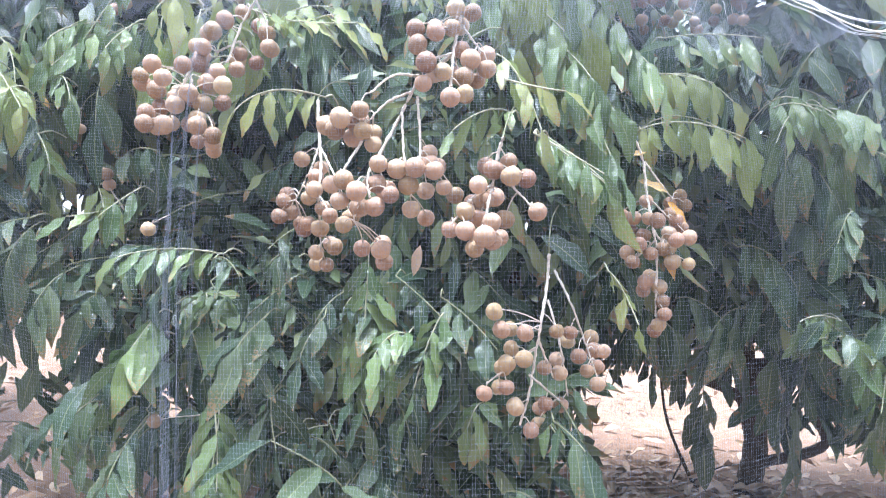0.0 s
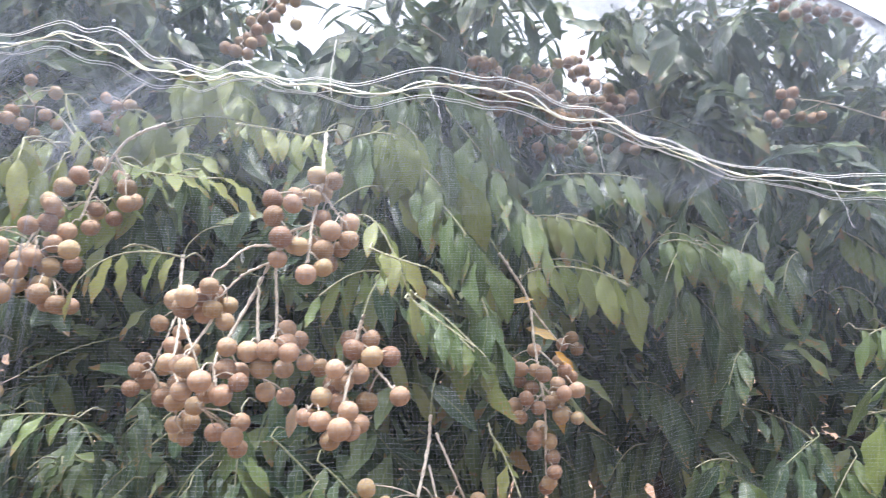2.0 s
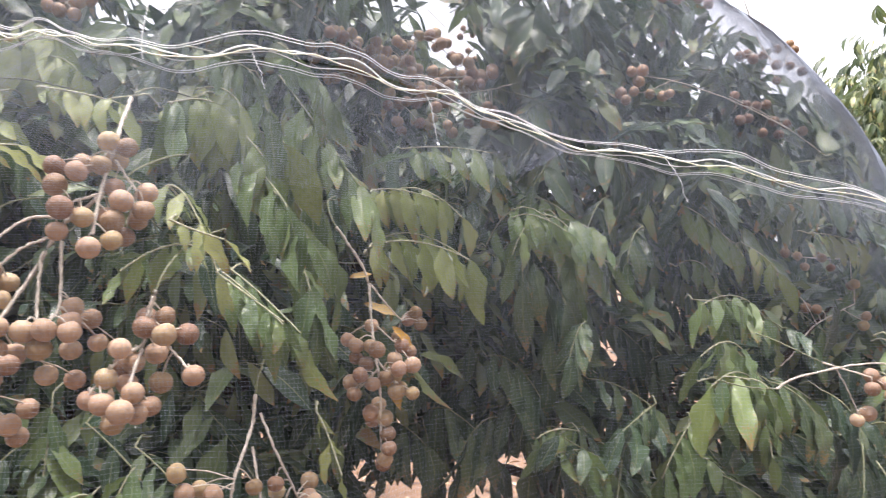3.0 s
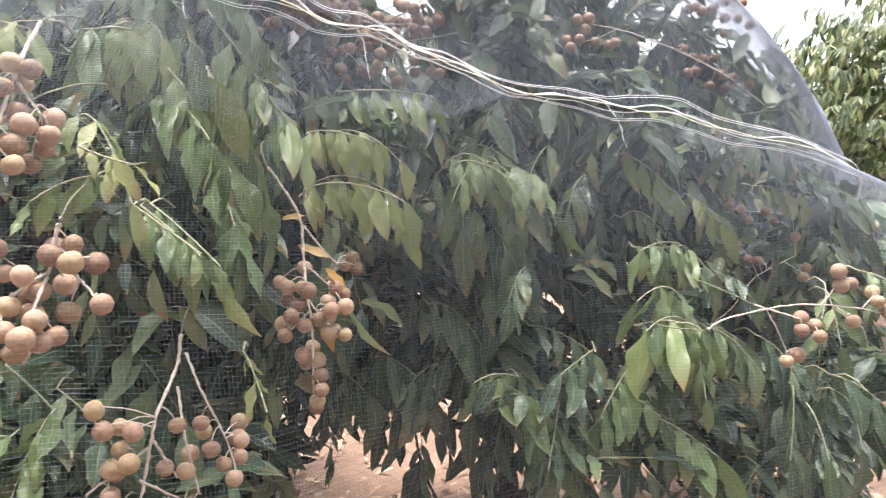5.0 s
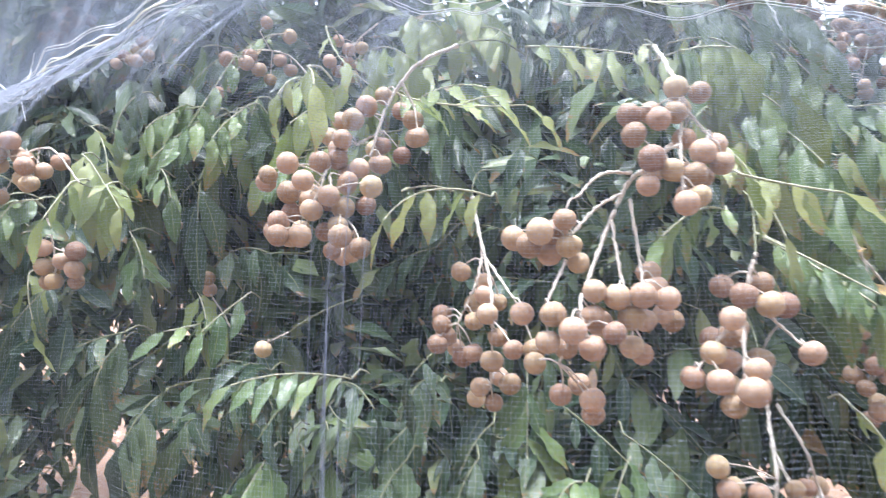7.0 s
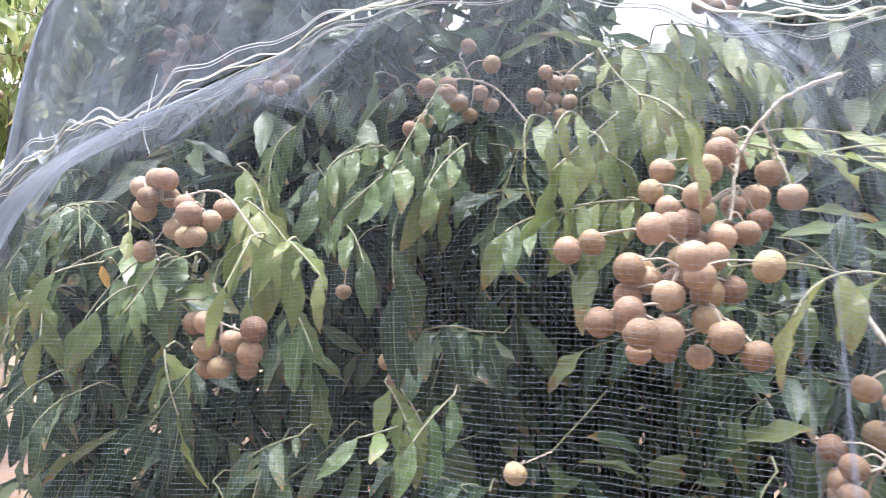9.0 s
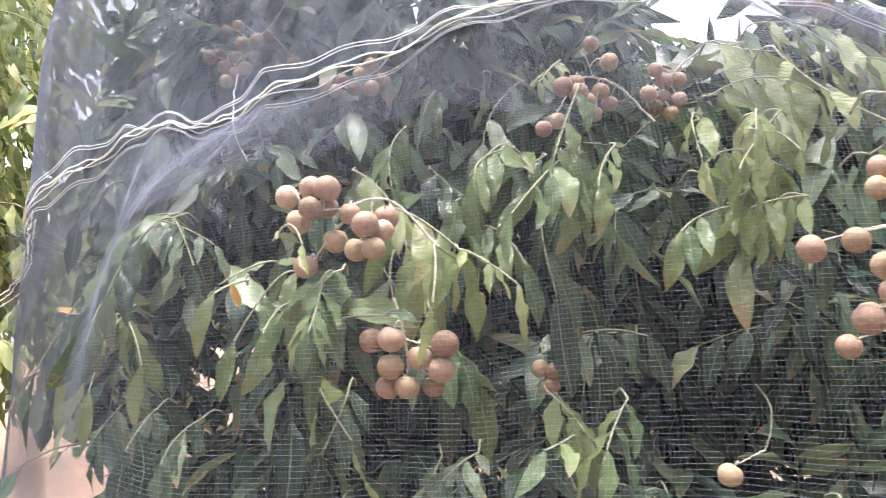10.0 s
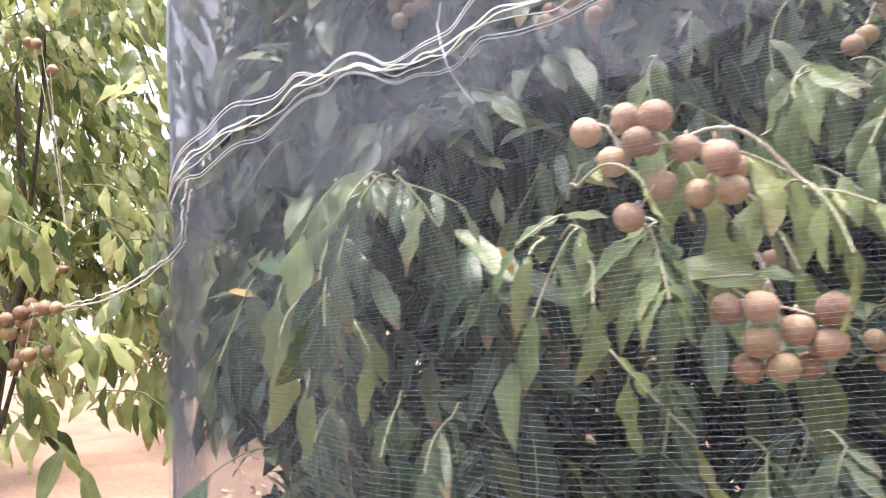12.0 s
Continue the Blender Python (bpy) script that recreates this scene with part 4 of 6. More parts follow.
leaf_spray((0.616, 1.62, 1.267), (0.656, 1.59, 1.269), (0.714, 1.56, 1.232), 7, 0.100, 'M', 1.2)
leaf_spray((0.665, 1.62, 1.178), (0.695, 1.59, 1.131), (0.707, 1.56, 1.087), 6, 0.112, 'D', 1.3)
leaf_spray((0.946, 1.5, 0.937), (0.983, 1.47, 0.949), (1.017, 1.44, 0.945), 5, 0.131, 'M', 1.4)
leaf_spray((0.984, 1.6, 1.091), (1.025, 1.57, 1.088), (1.065, 1.54, 1.091), 7, 0.101, 'M', 1.4)
leaf_spray((0.88, 1.55, 0.889), (0.833, 1.52, 0.869), (0.791, 1.49, 0.851), 7, 0.095, 'D', 0.8)
leaf_spray((0.724, 1.55, 0.84), (0.672, 1.52, 0.852), (0.626, 1.49, 0.843), 6, 0.069, 'M', 1.5)
leaf_spray((-0.424, 1.3, 0.967), (-0.51, 1.27, 0.977), (-0.587, 1.24, 0.963), 8, 0.080, 'M', 0.7)
leaf_spray((-0.553, 1.3, 0.853), (-0.569, 1.27, 0.816), (-0.583, 1.24, 0.781), 8, 0.121, 'M', 0.4)
leaf_spray((-0.33, 1.26, 0.862), (-0.349, 1.23, 0.837), (-0.356, 1.2, 0.817), 6, 0.109, 'D', 0.6)
leaf_spray((-0.231, 1.28, 0.862), (-0.252, 1.25, 0.826), (-0.257, 1.22, 0.793), 6, 0.084, 'D', 0.5)
leaf_spray((-0.032, 1.3, 0.897), (0.02, 1.27, 0.863), (0.069, 1.24, 0.817), 7, 0.090, 'D', 0.4)
leaf_spray((-0.404, 1.22, 0.713), (-0.386, 1.19, 0.646), (-0.374, 1.16, 0.592), 8, 0.086, 'M', 0.5)
leaf_spray((-0.558, 1.26, 0.668), (-0.578, 1.23, 0.626), (-0.585, 1.2, 0.587), 6, 0.100, 'D', 0.6)
leaf_spray((-0.779, 1.38, 0.928), (-0.793, 1.35, 0.908), (-0.807, 1.32, 0.867), 6, 0.118, 'D', 1.1)
leaf_spray((-0.88, 1.42, 1.017), (-0.895, 1.39, 0.983), (-0.896, 1.36, 0.939), 6, 0.131, 'D', 1.2)
leaf_spray((0.158, 1.18, 0.72), (0.182, 1.15, 0.708), (0.201, 1.12, 0.693), 4, 0.097, 'D', 0.9)
leaf_spray((0.654, 1.75, 0.786), (0.686, 1.72, 0.805), (0.727, 1.69, 0.808), 7, 0.069, 'M', 1.4)
leaf_spray((0.764, 1.6, 0.786), (0.776, 1.57, 0.758), (0.765, 1.54, 0.708), 6, 0.144, 'D', 1)
leaf_spray((0.762, 1.75, 0.826), (0.728, 1.72, 0.729), (0.696, 1.69, 0.636), 7, 0.113, 'D', 1)
leaf_spray((-1.282, 1.47, 1.35), (-1.308, 1.44, 1.302), (-1.322, 1.41, 1.245), 7, 0.080, 'D', 0.9)
leaf_spray((-1.338, 1.44, 1.243), (-1.338, 1.41, 1.215), (-1.333, 1.38, 1.178), 4, 0.091, 'D', 1.3)
leaf_spray((-1.29, 1.5, 1.355), (-1.24, 1.47, 1.337), (-1.188, 1.44, 1.308), 5, 0.068, 'D', 0.8)
leaf_spray((-1.009, 1.3, 1.247), (-1.01, 1.27, 1.213), (-1.014, 1.24, 1.181), 8, 0.055, 'M', 0.7)
leaf_spray((-1.002, 1.32, 1.205), (-0.998, 1.32, 1.207), (-0.994, 1.32, 1.208), 1, 0.105, 'M', 0)
leaf_spray((-0.876, 1.27, 1.274), (-0.874, 1.24, 1.246), (-0.877, 1.21, 1.208), 2, 0.073, 'L', 1.6)
leaf_spray((-0.849, 1.32, 1.276), (-0.824, 1.29, 1.262), (-0.784, 1.26, 1.228), 4, 0.059, 'L', 0.5)
leaf_spray((-0.766, 1.45, 1.433), (-0.808, 1.42, 1.414), (-0.825, 1.39, 1.384), 6, 0.074, 'M', 1.2)
leaf_spray((-0.684, 1.45, 1.427), (-0.684, 1.42, 1.388), (-0.699, 1.39, 1.344), 8, 0.075, 'M', 1.3)
leaf_spray((-0.438, 1.35, 1.442), (-0.49, 1.32, 1.389), (-0.519, 1.29, 1.355), 5, 0.084, 'L', 1.2)
leaf_spray((-0.484, 1.4, 1.33), (-0.536, 1.37, 1.316), (-0.576, 1.34, 1.291), 6, 0.073, 'M', 1.2)
leaf_spray((-0.414, 1.35, 1.331), (-0.463, 1.32, 1.323), (-0.51, 1.29, 1.309), 7, 0.072, 'L', 1.3)
leaf_spray((-0.59, 1.54, 1.168), (-0.66, 1.51, 1.168), (-0.715, 1.49, 1.158), 8, 0.060, 'D', 0.9)
leaf_spray((-0.699, 1.4, 1.051), (-0.723, 1.37, 1.042), (-0.755, 1.34, 1.034), 3, 0.066, 'M', 0.3)
leaf_spray((-1.357, 1.55, 1.092), (-1.368, 1.52, 1.07), (-1.377, 1.49, 1.042), 6, 0.074, 'D', 0.9)
leaf_spray((-1.209, 1.45, 1.069), (-1.229, 1.42, 1.051), (-1.239, 1.39, 1.02), 6, 0.081, 'D', 1)
leaf_spray((-0.833, 1.35, 1.032), (-0.855, 1.32, 1.025), (-0.875, 1.29, 1.012), 5, 0.062, 'D', 0.6)
leaf_spray((-0.464, 1.3, 1.506), (-0.434, 1.27, 1.448), (-0.378, 1.24, 1.393), 4, 0.055, 'L', 0.5)
leaf_spray((0.006, 1.2, 1.41), (-0.002, 1.17, 1.4), (-0.01, 1.14, 1.39), 1, 0.052, 'L', 0.2)
leaf_spray((-0.248, 1.25, 1.357), (-0.22, 1.22, 1.358), (-0.188, 1.19, 1.352), 3, 0.042, 'L', 0.2)
leaf_spray((-0.333, 1.25, 1.239), (-0.289, 1.22, 1.241), (-0.248, 1.19, 1.228), 5, 0.048, 'M', 1.4)
leaf_spray((-0.488, 1.3, 1.422), (-0.503, 1.27, 1.418), (-0.517, 1.24, 1.387), 3, 0.059, 'L', 1.4)
leaf_spray((-0.675, 1.42, 1.511), (-0.708, 1.39, 1.434), (-0.729, 1.36, 1.374), 5, 0.074, 'M', 0.9)
leaf_spray((-0.693, 1.4, 1.413), (-0.734, 1.37, 1.376), (-0.782, 1.34, 1.32), 5, 0.073, 'M', 0.8)
leaf_spray((-0.636, 1.4, 1.419), (-0.66, 1.37, 1.386), (-0.673, 1.34, 1.35), 5, 0.058, 'M', 1)
leaf_spray((0.08, 1.27, 1.433), (0.068, 1.24, 1.416), (0.043, 1.21, 1.403), 6, 0.103, 'M', 1.5)
leaf_spray((0.123, 1.27, 1.34), (0.168, 1.24, 1.306), (0.211, 1.21, 1.25), 5, 0.111, 'M', 0.8)
leaf_spray((0.178, 1.38, 1.492), (0.234, 1.35, 1.412), (0.28, 1.32, 1.343), 7, 0.098, 'M', 0.9)
leaf_spray((0.084, 1.08, 1.221), (0.125, 1.05, 1.204), (0.164, 1.02, 1.191), 4, 0.056, 'L', 0.9)
leaf_spray((0.124, 1.15, 1.156), (0.169, 1.12, 1.126), (0.221, 1.09, 1.09), 7, 0.059, 'M', 0.9)
leaf_spray((0.326, 1.5, 1.308), (0.372, 1.47, 1.309), (0.451, 1.44, 1.284), 9, 0.084, 'L', 1.5)
leaf_spray((0.323, 1.45, 1.202), (0.401, 1.42, 1.21), (0.495, 1.39, 1.176), 9, 0.085, 'L', 1.5)
leaf_spray((0.688, 1.62, 1.272), (0.641, 1.59, 1.252), (0.602, 1.56, 1.188), 5, 0.092, 'M', 1.2)
leaf_spray((0.688, 1.62, 1.272), (0.723, 1.59, 1.245), (0.749, 1.56, 1.18), 5, 0.092, 'M', 1.2)
leaf_spray((0.968, 1.5, 0.927), (1.026, 1.47, 0.944), (1.052, 1.44, 0.929), 4, 0.108, 'M', 1.4)
leaf_spray((0.874, 1.55, 0.743), (0.774, 1.52, 0.786), (0.669, 1.49, 0.848), 8, 0.091, 'D', 0.8)
leaf_spray((0.791, 1.5, 0.794), (0.77, 1.47, 0.739), (0.75, 1.44, 0.686), 7, 0.083, 'D', 0.7)
leaf_spray((1.411, 1.5, 0.809), (1.451, 1.47, 0.743), (1.488, 1.44, 0.656), 8, 0.107, 'M', 0.9)
leaf_spray((1.257, 1.48, 0.811), (1.236, 1.45, 0.752), (1.208, 1.42, 0.685), 6, 0.099, 'D', 1.2)
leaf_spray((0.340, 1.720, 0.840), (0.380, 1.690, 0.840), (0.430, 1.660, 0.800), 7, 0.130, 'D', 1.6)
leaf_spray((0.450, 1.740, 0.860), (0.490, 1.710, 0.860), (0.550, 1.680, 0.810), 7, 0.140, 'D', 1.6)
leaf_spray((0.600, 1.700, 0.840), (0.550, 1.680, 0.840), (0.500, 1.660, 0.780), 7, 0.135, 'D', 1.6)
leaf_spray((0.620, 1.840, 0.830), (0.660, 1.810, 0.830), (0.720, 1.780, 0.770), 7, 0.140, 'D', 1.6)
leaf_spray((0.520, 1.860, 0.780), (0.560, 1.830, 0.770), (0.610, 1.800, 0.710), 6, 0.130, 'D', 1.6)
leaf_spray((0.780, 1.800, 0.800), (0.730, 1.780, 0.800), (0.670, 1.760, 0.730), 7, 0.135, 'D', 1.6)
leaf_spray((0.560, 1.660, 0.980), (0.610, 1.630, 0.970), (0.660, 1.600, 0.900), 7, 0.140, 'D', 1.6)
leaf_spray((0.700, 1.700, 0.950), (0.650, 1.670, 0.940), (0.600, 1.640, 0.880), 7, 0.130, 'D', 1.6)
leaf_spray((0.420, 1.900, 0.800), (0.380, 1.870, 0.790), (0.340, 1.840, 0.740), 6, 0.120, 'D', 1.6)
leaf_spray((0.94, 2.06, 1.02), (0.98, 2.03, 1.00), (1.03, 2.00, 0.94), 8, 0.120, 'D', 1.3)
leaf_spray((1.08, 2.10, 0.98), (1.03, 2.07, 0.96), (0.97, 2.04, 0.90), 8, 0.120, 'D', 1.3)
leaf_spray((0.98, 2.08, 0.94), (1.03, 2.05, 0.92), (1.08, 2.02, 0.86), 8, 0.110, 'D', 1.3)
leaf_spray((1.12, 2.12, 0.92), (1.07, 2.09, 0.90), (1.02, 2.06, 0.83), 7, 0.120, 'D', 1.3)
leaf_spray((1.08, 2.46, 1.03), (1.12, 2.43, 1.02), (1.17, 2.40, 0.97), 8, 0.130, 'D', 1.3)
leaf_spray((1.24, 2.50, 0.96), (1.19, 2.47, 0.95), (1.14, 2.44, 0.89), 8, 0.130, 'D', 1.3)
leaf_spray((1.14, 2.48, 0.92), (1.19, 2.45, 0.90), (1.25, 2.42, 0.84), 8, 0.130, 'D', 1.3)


def dry_leaf(root, end, tone="dry"):
    way = np.array(end) - np.array(root)
    leaf = new("dry_leaf", LEAF_MESHES[tone][1])
    leaf.matrix_basis = Matrix(leaf_frame(np.array(root), way, np.array([0.2, -0.8, 0.5]), 1.15 * float(np.linalg.norm(way))).tolist())
    child(leaf, tree, parent_place=TREE)
    leaf["label"] = "withered orange-yellow leaf" if tone == "dry" else "curled pale brown dead leaf"


dry_leaf((-1.526, 1.64, 1.237), (-1.489, 1.64, 1.23))
dry_leaf((0.361, 1.38, 1.064), (0.393, 1.38, 1.033))
dry_leaf((0.314, 1.4, 1.103), (0.363, 1.4, 1.087))
dry_leaf((0.289, 1.4, 1.148), (0.323, 1.4, 1.155))
dry_leaf((-1.146, 1.38, 1.249), (-1.134, 1.38, 1.221))
dry_leaf((-0.922, 1.5, 1.298), (-0.905, 1.5, 1.274))
dry_leaf((-0.070, 1.31, 0.985), (-0.078, 1.30, 0.940), "dead")
dry_leaf((0.350, 1.37, 0.985), (0.372, 1.36, 0.935))


# ---- fruit ----
def rind(seed):
    """A longan: a slightly flattened globe with a shallow dimple where the stalk enters."""
    rng = np.random.default_rng(seed)
    bm = bmesh.new()
    bmesh.ops.create_uvsphere(bm, u_segments=14, v_segments=9, radius=1)
    push = [Vector(rng.normal(0, 1, 3)).normalized() for _ in range(3)]
    for v in bm.verts:
        d = v.co.normalized()
        r = 1 + sum(0.018 * d.dot(p) ** 3 for p in push)
        if d.z > 0.8:
            r -= 0.10 * (d.z - 0.8) / 0.2
        v.co = Vector((d.x, d.y, d.z * 0.95)) * r
    for f in bm.faces:
        f.smooth = True
    me = bpy.data.meshes.new("longan")
    bm.to_mesh(me)
    return me


RINDS = []
for k in range(4):
    me = rind(k)
    me.materials.append(FRUIT)
    RINDS.append(me)
SHADED_RINDS = []
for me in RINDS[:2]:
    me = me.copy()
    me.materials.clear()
    me.materials.append(FRUIT_SHADED)
    SHADED_RINDS.append(me)
fruit_rng = np.random.default_rng(8)


def fruit_bunch(at, fruits, stalks, label, size=0.0134, stem=1.0, dull=False, more=0):
    """A bunch at its stalk's root: forked pale stalks, and longans each on a short stem of its own."""
    bunch = tagged(new("fruit_bunch"), label, "fruit bunch", "bunches of longans on the tree")
    bunch.location = at
    pieces, nodes = [], []
    for k, line in enumerate(stalks):
        path = smooth_line(line, 7 * len(line))
        if k == 0:
            way = path[0] - path[2]
            way = way / np.linalg.norm(way)
            back = smooth_line([path[0] + 0.06 * way + np.array([0.02, 0.20, 0.03]), path[0] + 0.045 * way + np.array([0.006, 0.09, 0.02]), path[0] + 0.02 * way + np.array([0, 0.025, 0.008]), path[0]], 12)
            hold = tube_arrays(back, 0.0014, 0.0012 * (0.5 + 0.5 * stem), 5)
        thick = (0.0028 * stem, 0.0019 * stem) if k == 0 else (0.0021 * stem, 0.0013 * stem)
        pieces.append(tube_arrays(path + fruit_rng.normal(0, 0.0004, path.shape), *thick, 6, 0.24))
        nodes.append(path)
    nodes = np.vstack(nodes)
    fruits = [np.array(d) for d in fruits]
    # more of them behind the outer ones
    for k in fruit_rng.permutation(max(more, len(fruits)))[:more]:
        a, e = fruit_rng.uniform(0, 6.28), fruit_rng.uniform(1.0, 1.75) * size
        fruits.append(fruits[k % len(fruits)] + np.array([e * np.cos(a), fruit_rng.uniform(0.022, 0.045), e * np.sin(a)]))
    fruits = np.array(fruits)
    for _ in range(12 if len(fruits) > 1 else 0):
        gap = fruits[:, None] - fruits[None]
        far = np.linalg.norm(gap, axis=2) + np.eye(len(fruits))
        fruits = fruits + 0.5 * (gap / far[..., None] * np.clip(1.9 * size - far, 0, None)[..., None] * np.array([0.5, 1.0, 0.5])).sum(1)
    for c in fruits:
        r = size * fruit_rng.uniform(0.88, 1.1)
        near = nodes[np.argmin(np.linalg.norm(nodes - c - np.array([0, 0, 0.015]), axis=1))]
        up = near - c
        up = up / (np.linalg.norm(up) + 1e-6) + np.array([0, 0, 0.8]) + fruit_rng.normal(0, 0.2, 3)
        up /= np.linalg.norm(up)
        pieces.append(tube_arrays(smooth_line([near, 0.4 * near + 0.6 * (c + up * r * 1.6), c + up * r * 0.85], 6), 0.0011, 0.0009, 5))
        fruit = new("longan", (SHADED_RINDS if dull else RINDS)[fruit_rng.integers(2 if dull else 4)])
        fruit.matrix_basis = Matrix.Translation(Vector(at) + Vector(c)) @ Vector(up).to_track_quat("Z", "Y").to_matrix().to_4x4() @ Matrix.Rotation(fruit_rng.uniform(0, 6.28), 4, "Z") @ Matrix.Diagonal((r, r, r, 1))
        child(fruit, bunch, parent_place=at)
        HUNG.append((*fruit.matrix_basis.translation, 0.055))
        FRUIT_AT.append(tuple(fruit.matrix_basis.translation))
    v, f = joined(pieces)
    stalk = new("stalk", mesh_from("stalk", v, f, STALK))
    stalk.location = at
    child(stalk, bunch, parent_place=at)
    twig = new("twig", mesh_from("twig", *hold, TWIG))
    twig.location = at
    child(twig, bunch, parent_place=at)


fruit_bunch((-0.24, 1.187, 1.422), [
    (-0.195, -0.107, -0.168), (-0.242, -0.057, -0.173), (-0.167, -0.129, -0.194), (-0.21, -0.068, -0.198), (-0.152, -0.08, -0.206), (-0.208, -0.052, -0.22),
    (-0.178, -0.072, -0.222), (-0.202, -0.107, -0.256), (-0.212, -0.089, -0.239), (-0.187, -0.1, -0.256), (-0.171, -0.04, -0.247), (-0.142, -0.058, -0.221),
    (-0.125, -0.041, -0.167), (-0.152, -0.032, -0.157), (-0.171, -0.058, -0.159), (-0.117, -0.039, -0.214), (-0.097, -0.083, -0.197), (-0.134, -0.09, -0.257),
    (-0.186, 0.08, -0.274), (-0.11, -0.088, -0.272), (-0.142, -0.02, -0.275), (-0.135, -0.055, -0.185), (-0.079, 0.004, -0.143), (-0.105, -0.001, -0.131),
    (-0.099, -0.026, -0.16), (-0.053, -0.011, -0.123), (-0.065, 0.013, -0.094), (-0.12, -0.022, -0.081), (-0.106, 0.015, -0.058), (-0.135, -0.034, -0.101),
    (-0.168, 0.019, -0.089), (-0.181, 0.005, -0.113), (-0.147, -0.043, -0.13)],
    [[(0, 0, 0), (-0.036, -0.005, -0.014), (-0.066, -0.004, -0.033), (-0.098, -0.005, -0.08), (-0.114, -0.028, -0.149)],
     [(-0.162, -0.038, -0.153), (-0.163, -0.067, -0.18), (-0.176, -0.073, -0.219), (-0.195, -0.081, -0.267)],
     [(-0.157, -0.065, -0.18), (-0.145, -0.063, -0.221), (-0.13, -0.041, -0.245)],
     [(-0.134, -0.024, -0.132), (-0.102, -0.01, -0.112)],
     [(-0.076, -0.004, -0.046), (-0.061, 0.002, -0.079)]],
    'large heavy bunch of round tan-brown longans on pale forked stalks', size=0.014, more=16)
fruit_bunch((0.039, 1.053, 1.383), [
    (-0.075, -0.014, -0.102), (-0.046, -0.024, -0.109), (-0.027, -0.003, -0.098), (-0.071, -0.021, -0.123), (-0.054, -0.042, -0.154), (-0.037, -0.035, -0.163),
    (-0.06, -0.041, -0.18), (-0.024, -0.046, -0.2), (-0.016, 0.01, -0.124), (-0.001, -0.01, -0.144), (0.018, 0.025, -0.129), (0.021, 0.004, -0.153),
    (-0.009, -0.013, -0.166), (-0.018, 0.012, -0.07), (-0.004, 0.009, -0.074)],
    [[(-0.032, 0.115, 0.015), (-0.024, 0.06, -0.03), (-0.016, 0.012, -0.075), (-0.023, -0.01, -0.127), (-0.025, -0.032, -0.184)],
     [(-0.015, 0.01, -0.09), (0.012, 0.004, -0.128)],
     [(-0.025, -0.014, -0.135), (-0.064, -0.031, -0.15)]],
    'large heavy bunch of round tan-brown longans on pale forked stalks', more=7)
fruit_bunch((-0.19, 1.133, 1.229), [
    (-0.048, 0.04, -0.107), (-0.014, 0.005, -0.137), (-0.019, 0.048, -0.12), (-0.007, -0.027, -0.159), (0.038, -0.094, -0.156), (-0.07, 0.016, -0.177),
    (-0.069, 0.044, -0.19), (-0.073, 0.012, -0.194), (-0.028, 0.013, -0.169), (-0.03, 0.014, -0.208), (-0.005, -0.004, -0.216), (0.016, 0, -0.244),
    (-0.023, 0.042, -0.256), (-0.01, 0.043, -0.271), (0.005, -0.023, -0.186), (0.025, -0.056, -0.198)],
    [[(-0.040, 0.10, -0.004), (-0.028, 0.065, -0.05), (-0.008, 0.012, -0.118), (-0.001, -0.028, -0.166)],
     [(-0.02, 0.045, -0.081), (-0.026, 0.02, -0.122), (-0.049, 0.013, -0.172)],
     [(-0.016, 0.035, -0.09), (0.024, -0.018, -0.141)],
     [(-0.001, -0.028, -0.166), (-0.008, 0.012, -0.247)]],
    'large heavy bunch of round tan-brown longans on pale forked stalks', more=8)
fruit_bunch((0.027, 1.023, 1.269), [
    (-0.167, -0.005, -0.122), (-0.157, -0.012, -0.113), (-0.134, -0.009, -0.102), (-0.143, -0.003, -0.112), (-0.131, -0.005, -0.125), (-0.12, 0.004, -0.141),
    (-0.141, -0.052, -0.197), (-0.129, -0.055, -0.207), (-0.102, -0.025, -0.177), (-0.079, -0.02, -0.178), (-0.041, -0.016, -0.179), (-0.053, -0.018, -0.178),
    (-0.046, 0.024, -0.154), (-0.028, 0.055, -0.198), (-0.067, -0.011, -0.199), (-0.066, 0.006, -0.23), (-0.107, -0.036, -0.228), (-0.15, -0.049, -0.221),
    (-0.167, 0.037, -0.251), (-0.14, 0.034, -0.284), (-0.107, 0.005, -0.285), (-0.106, 0.023, -0.302), (-0.104, -0.018, -0.197), (-0.086, -0.039, -0.213)],
    [[(0, 0.05, 0), (-0.045, 0.04, -0.04), (-0.065, 0.035, -0.058), (-0.088, 0.025, -0.108), (-0.109, -0.005, -0.16), (-0.118, -0.03, -0.191), (-0.112, -0.041, -0.217)],
     [(-0.083, 0.027, -0.097), (-0.075, 0.0, -0.164), (-0.063, -0.015, -0.212)],
     [(-0.062, 0.034, -0.075), (-0.055, 0.012, -0.149), (-0.056, -0.009, -0.165)],
     [(-0.07, 0.033, -0.068), (-0.1, 0.01, -0.086), (-0.131, -0.005, -0.121)],
     [(-0.06, 0.036, -0.045), (-0.095, 0.015, -0.05), (-0.12, -0.006, -0.076)],
     [(-0.131, -0.004, -0.14), (-0.153, -0.037, -0.188)],
     [(-0.118, -0.037, -0.191), (-0.14, -0.015, -0.246)]],
    'large heavy bunch of round tan-brown longans on pale forked stalks', more=12)
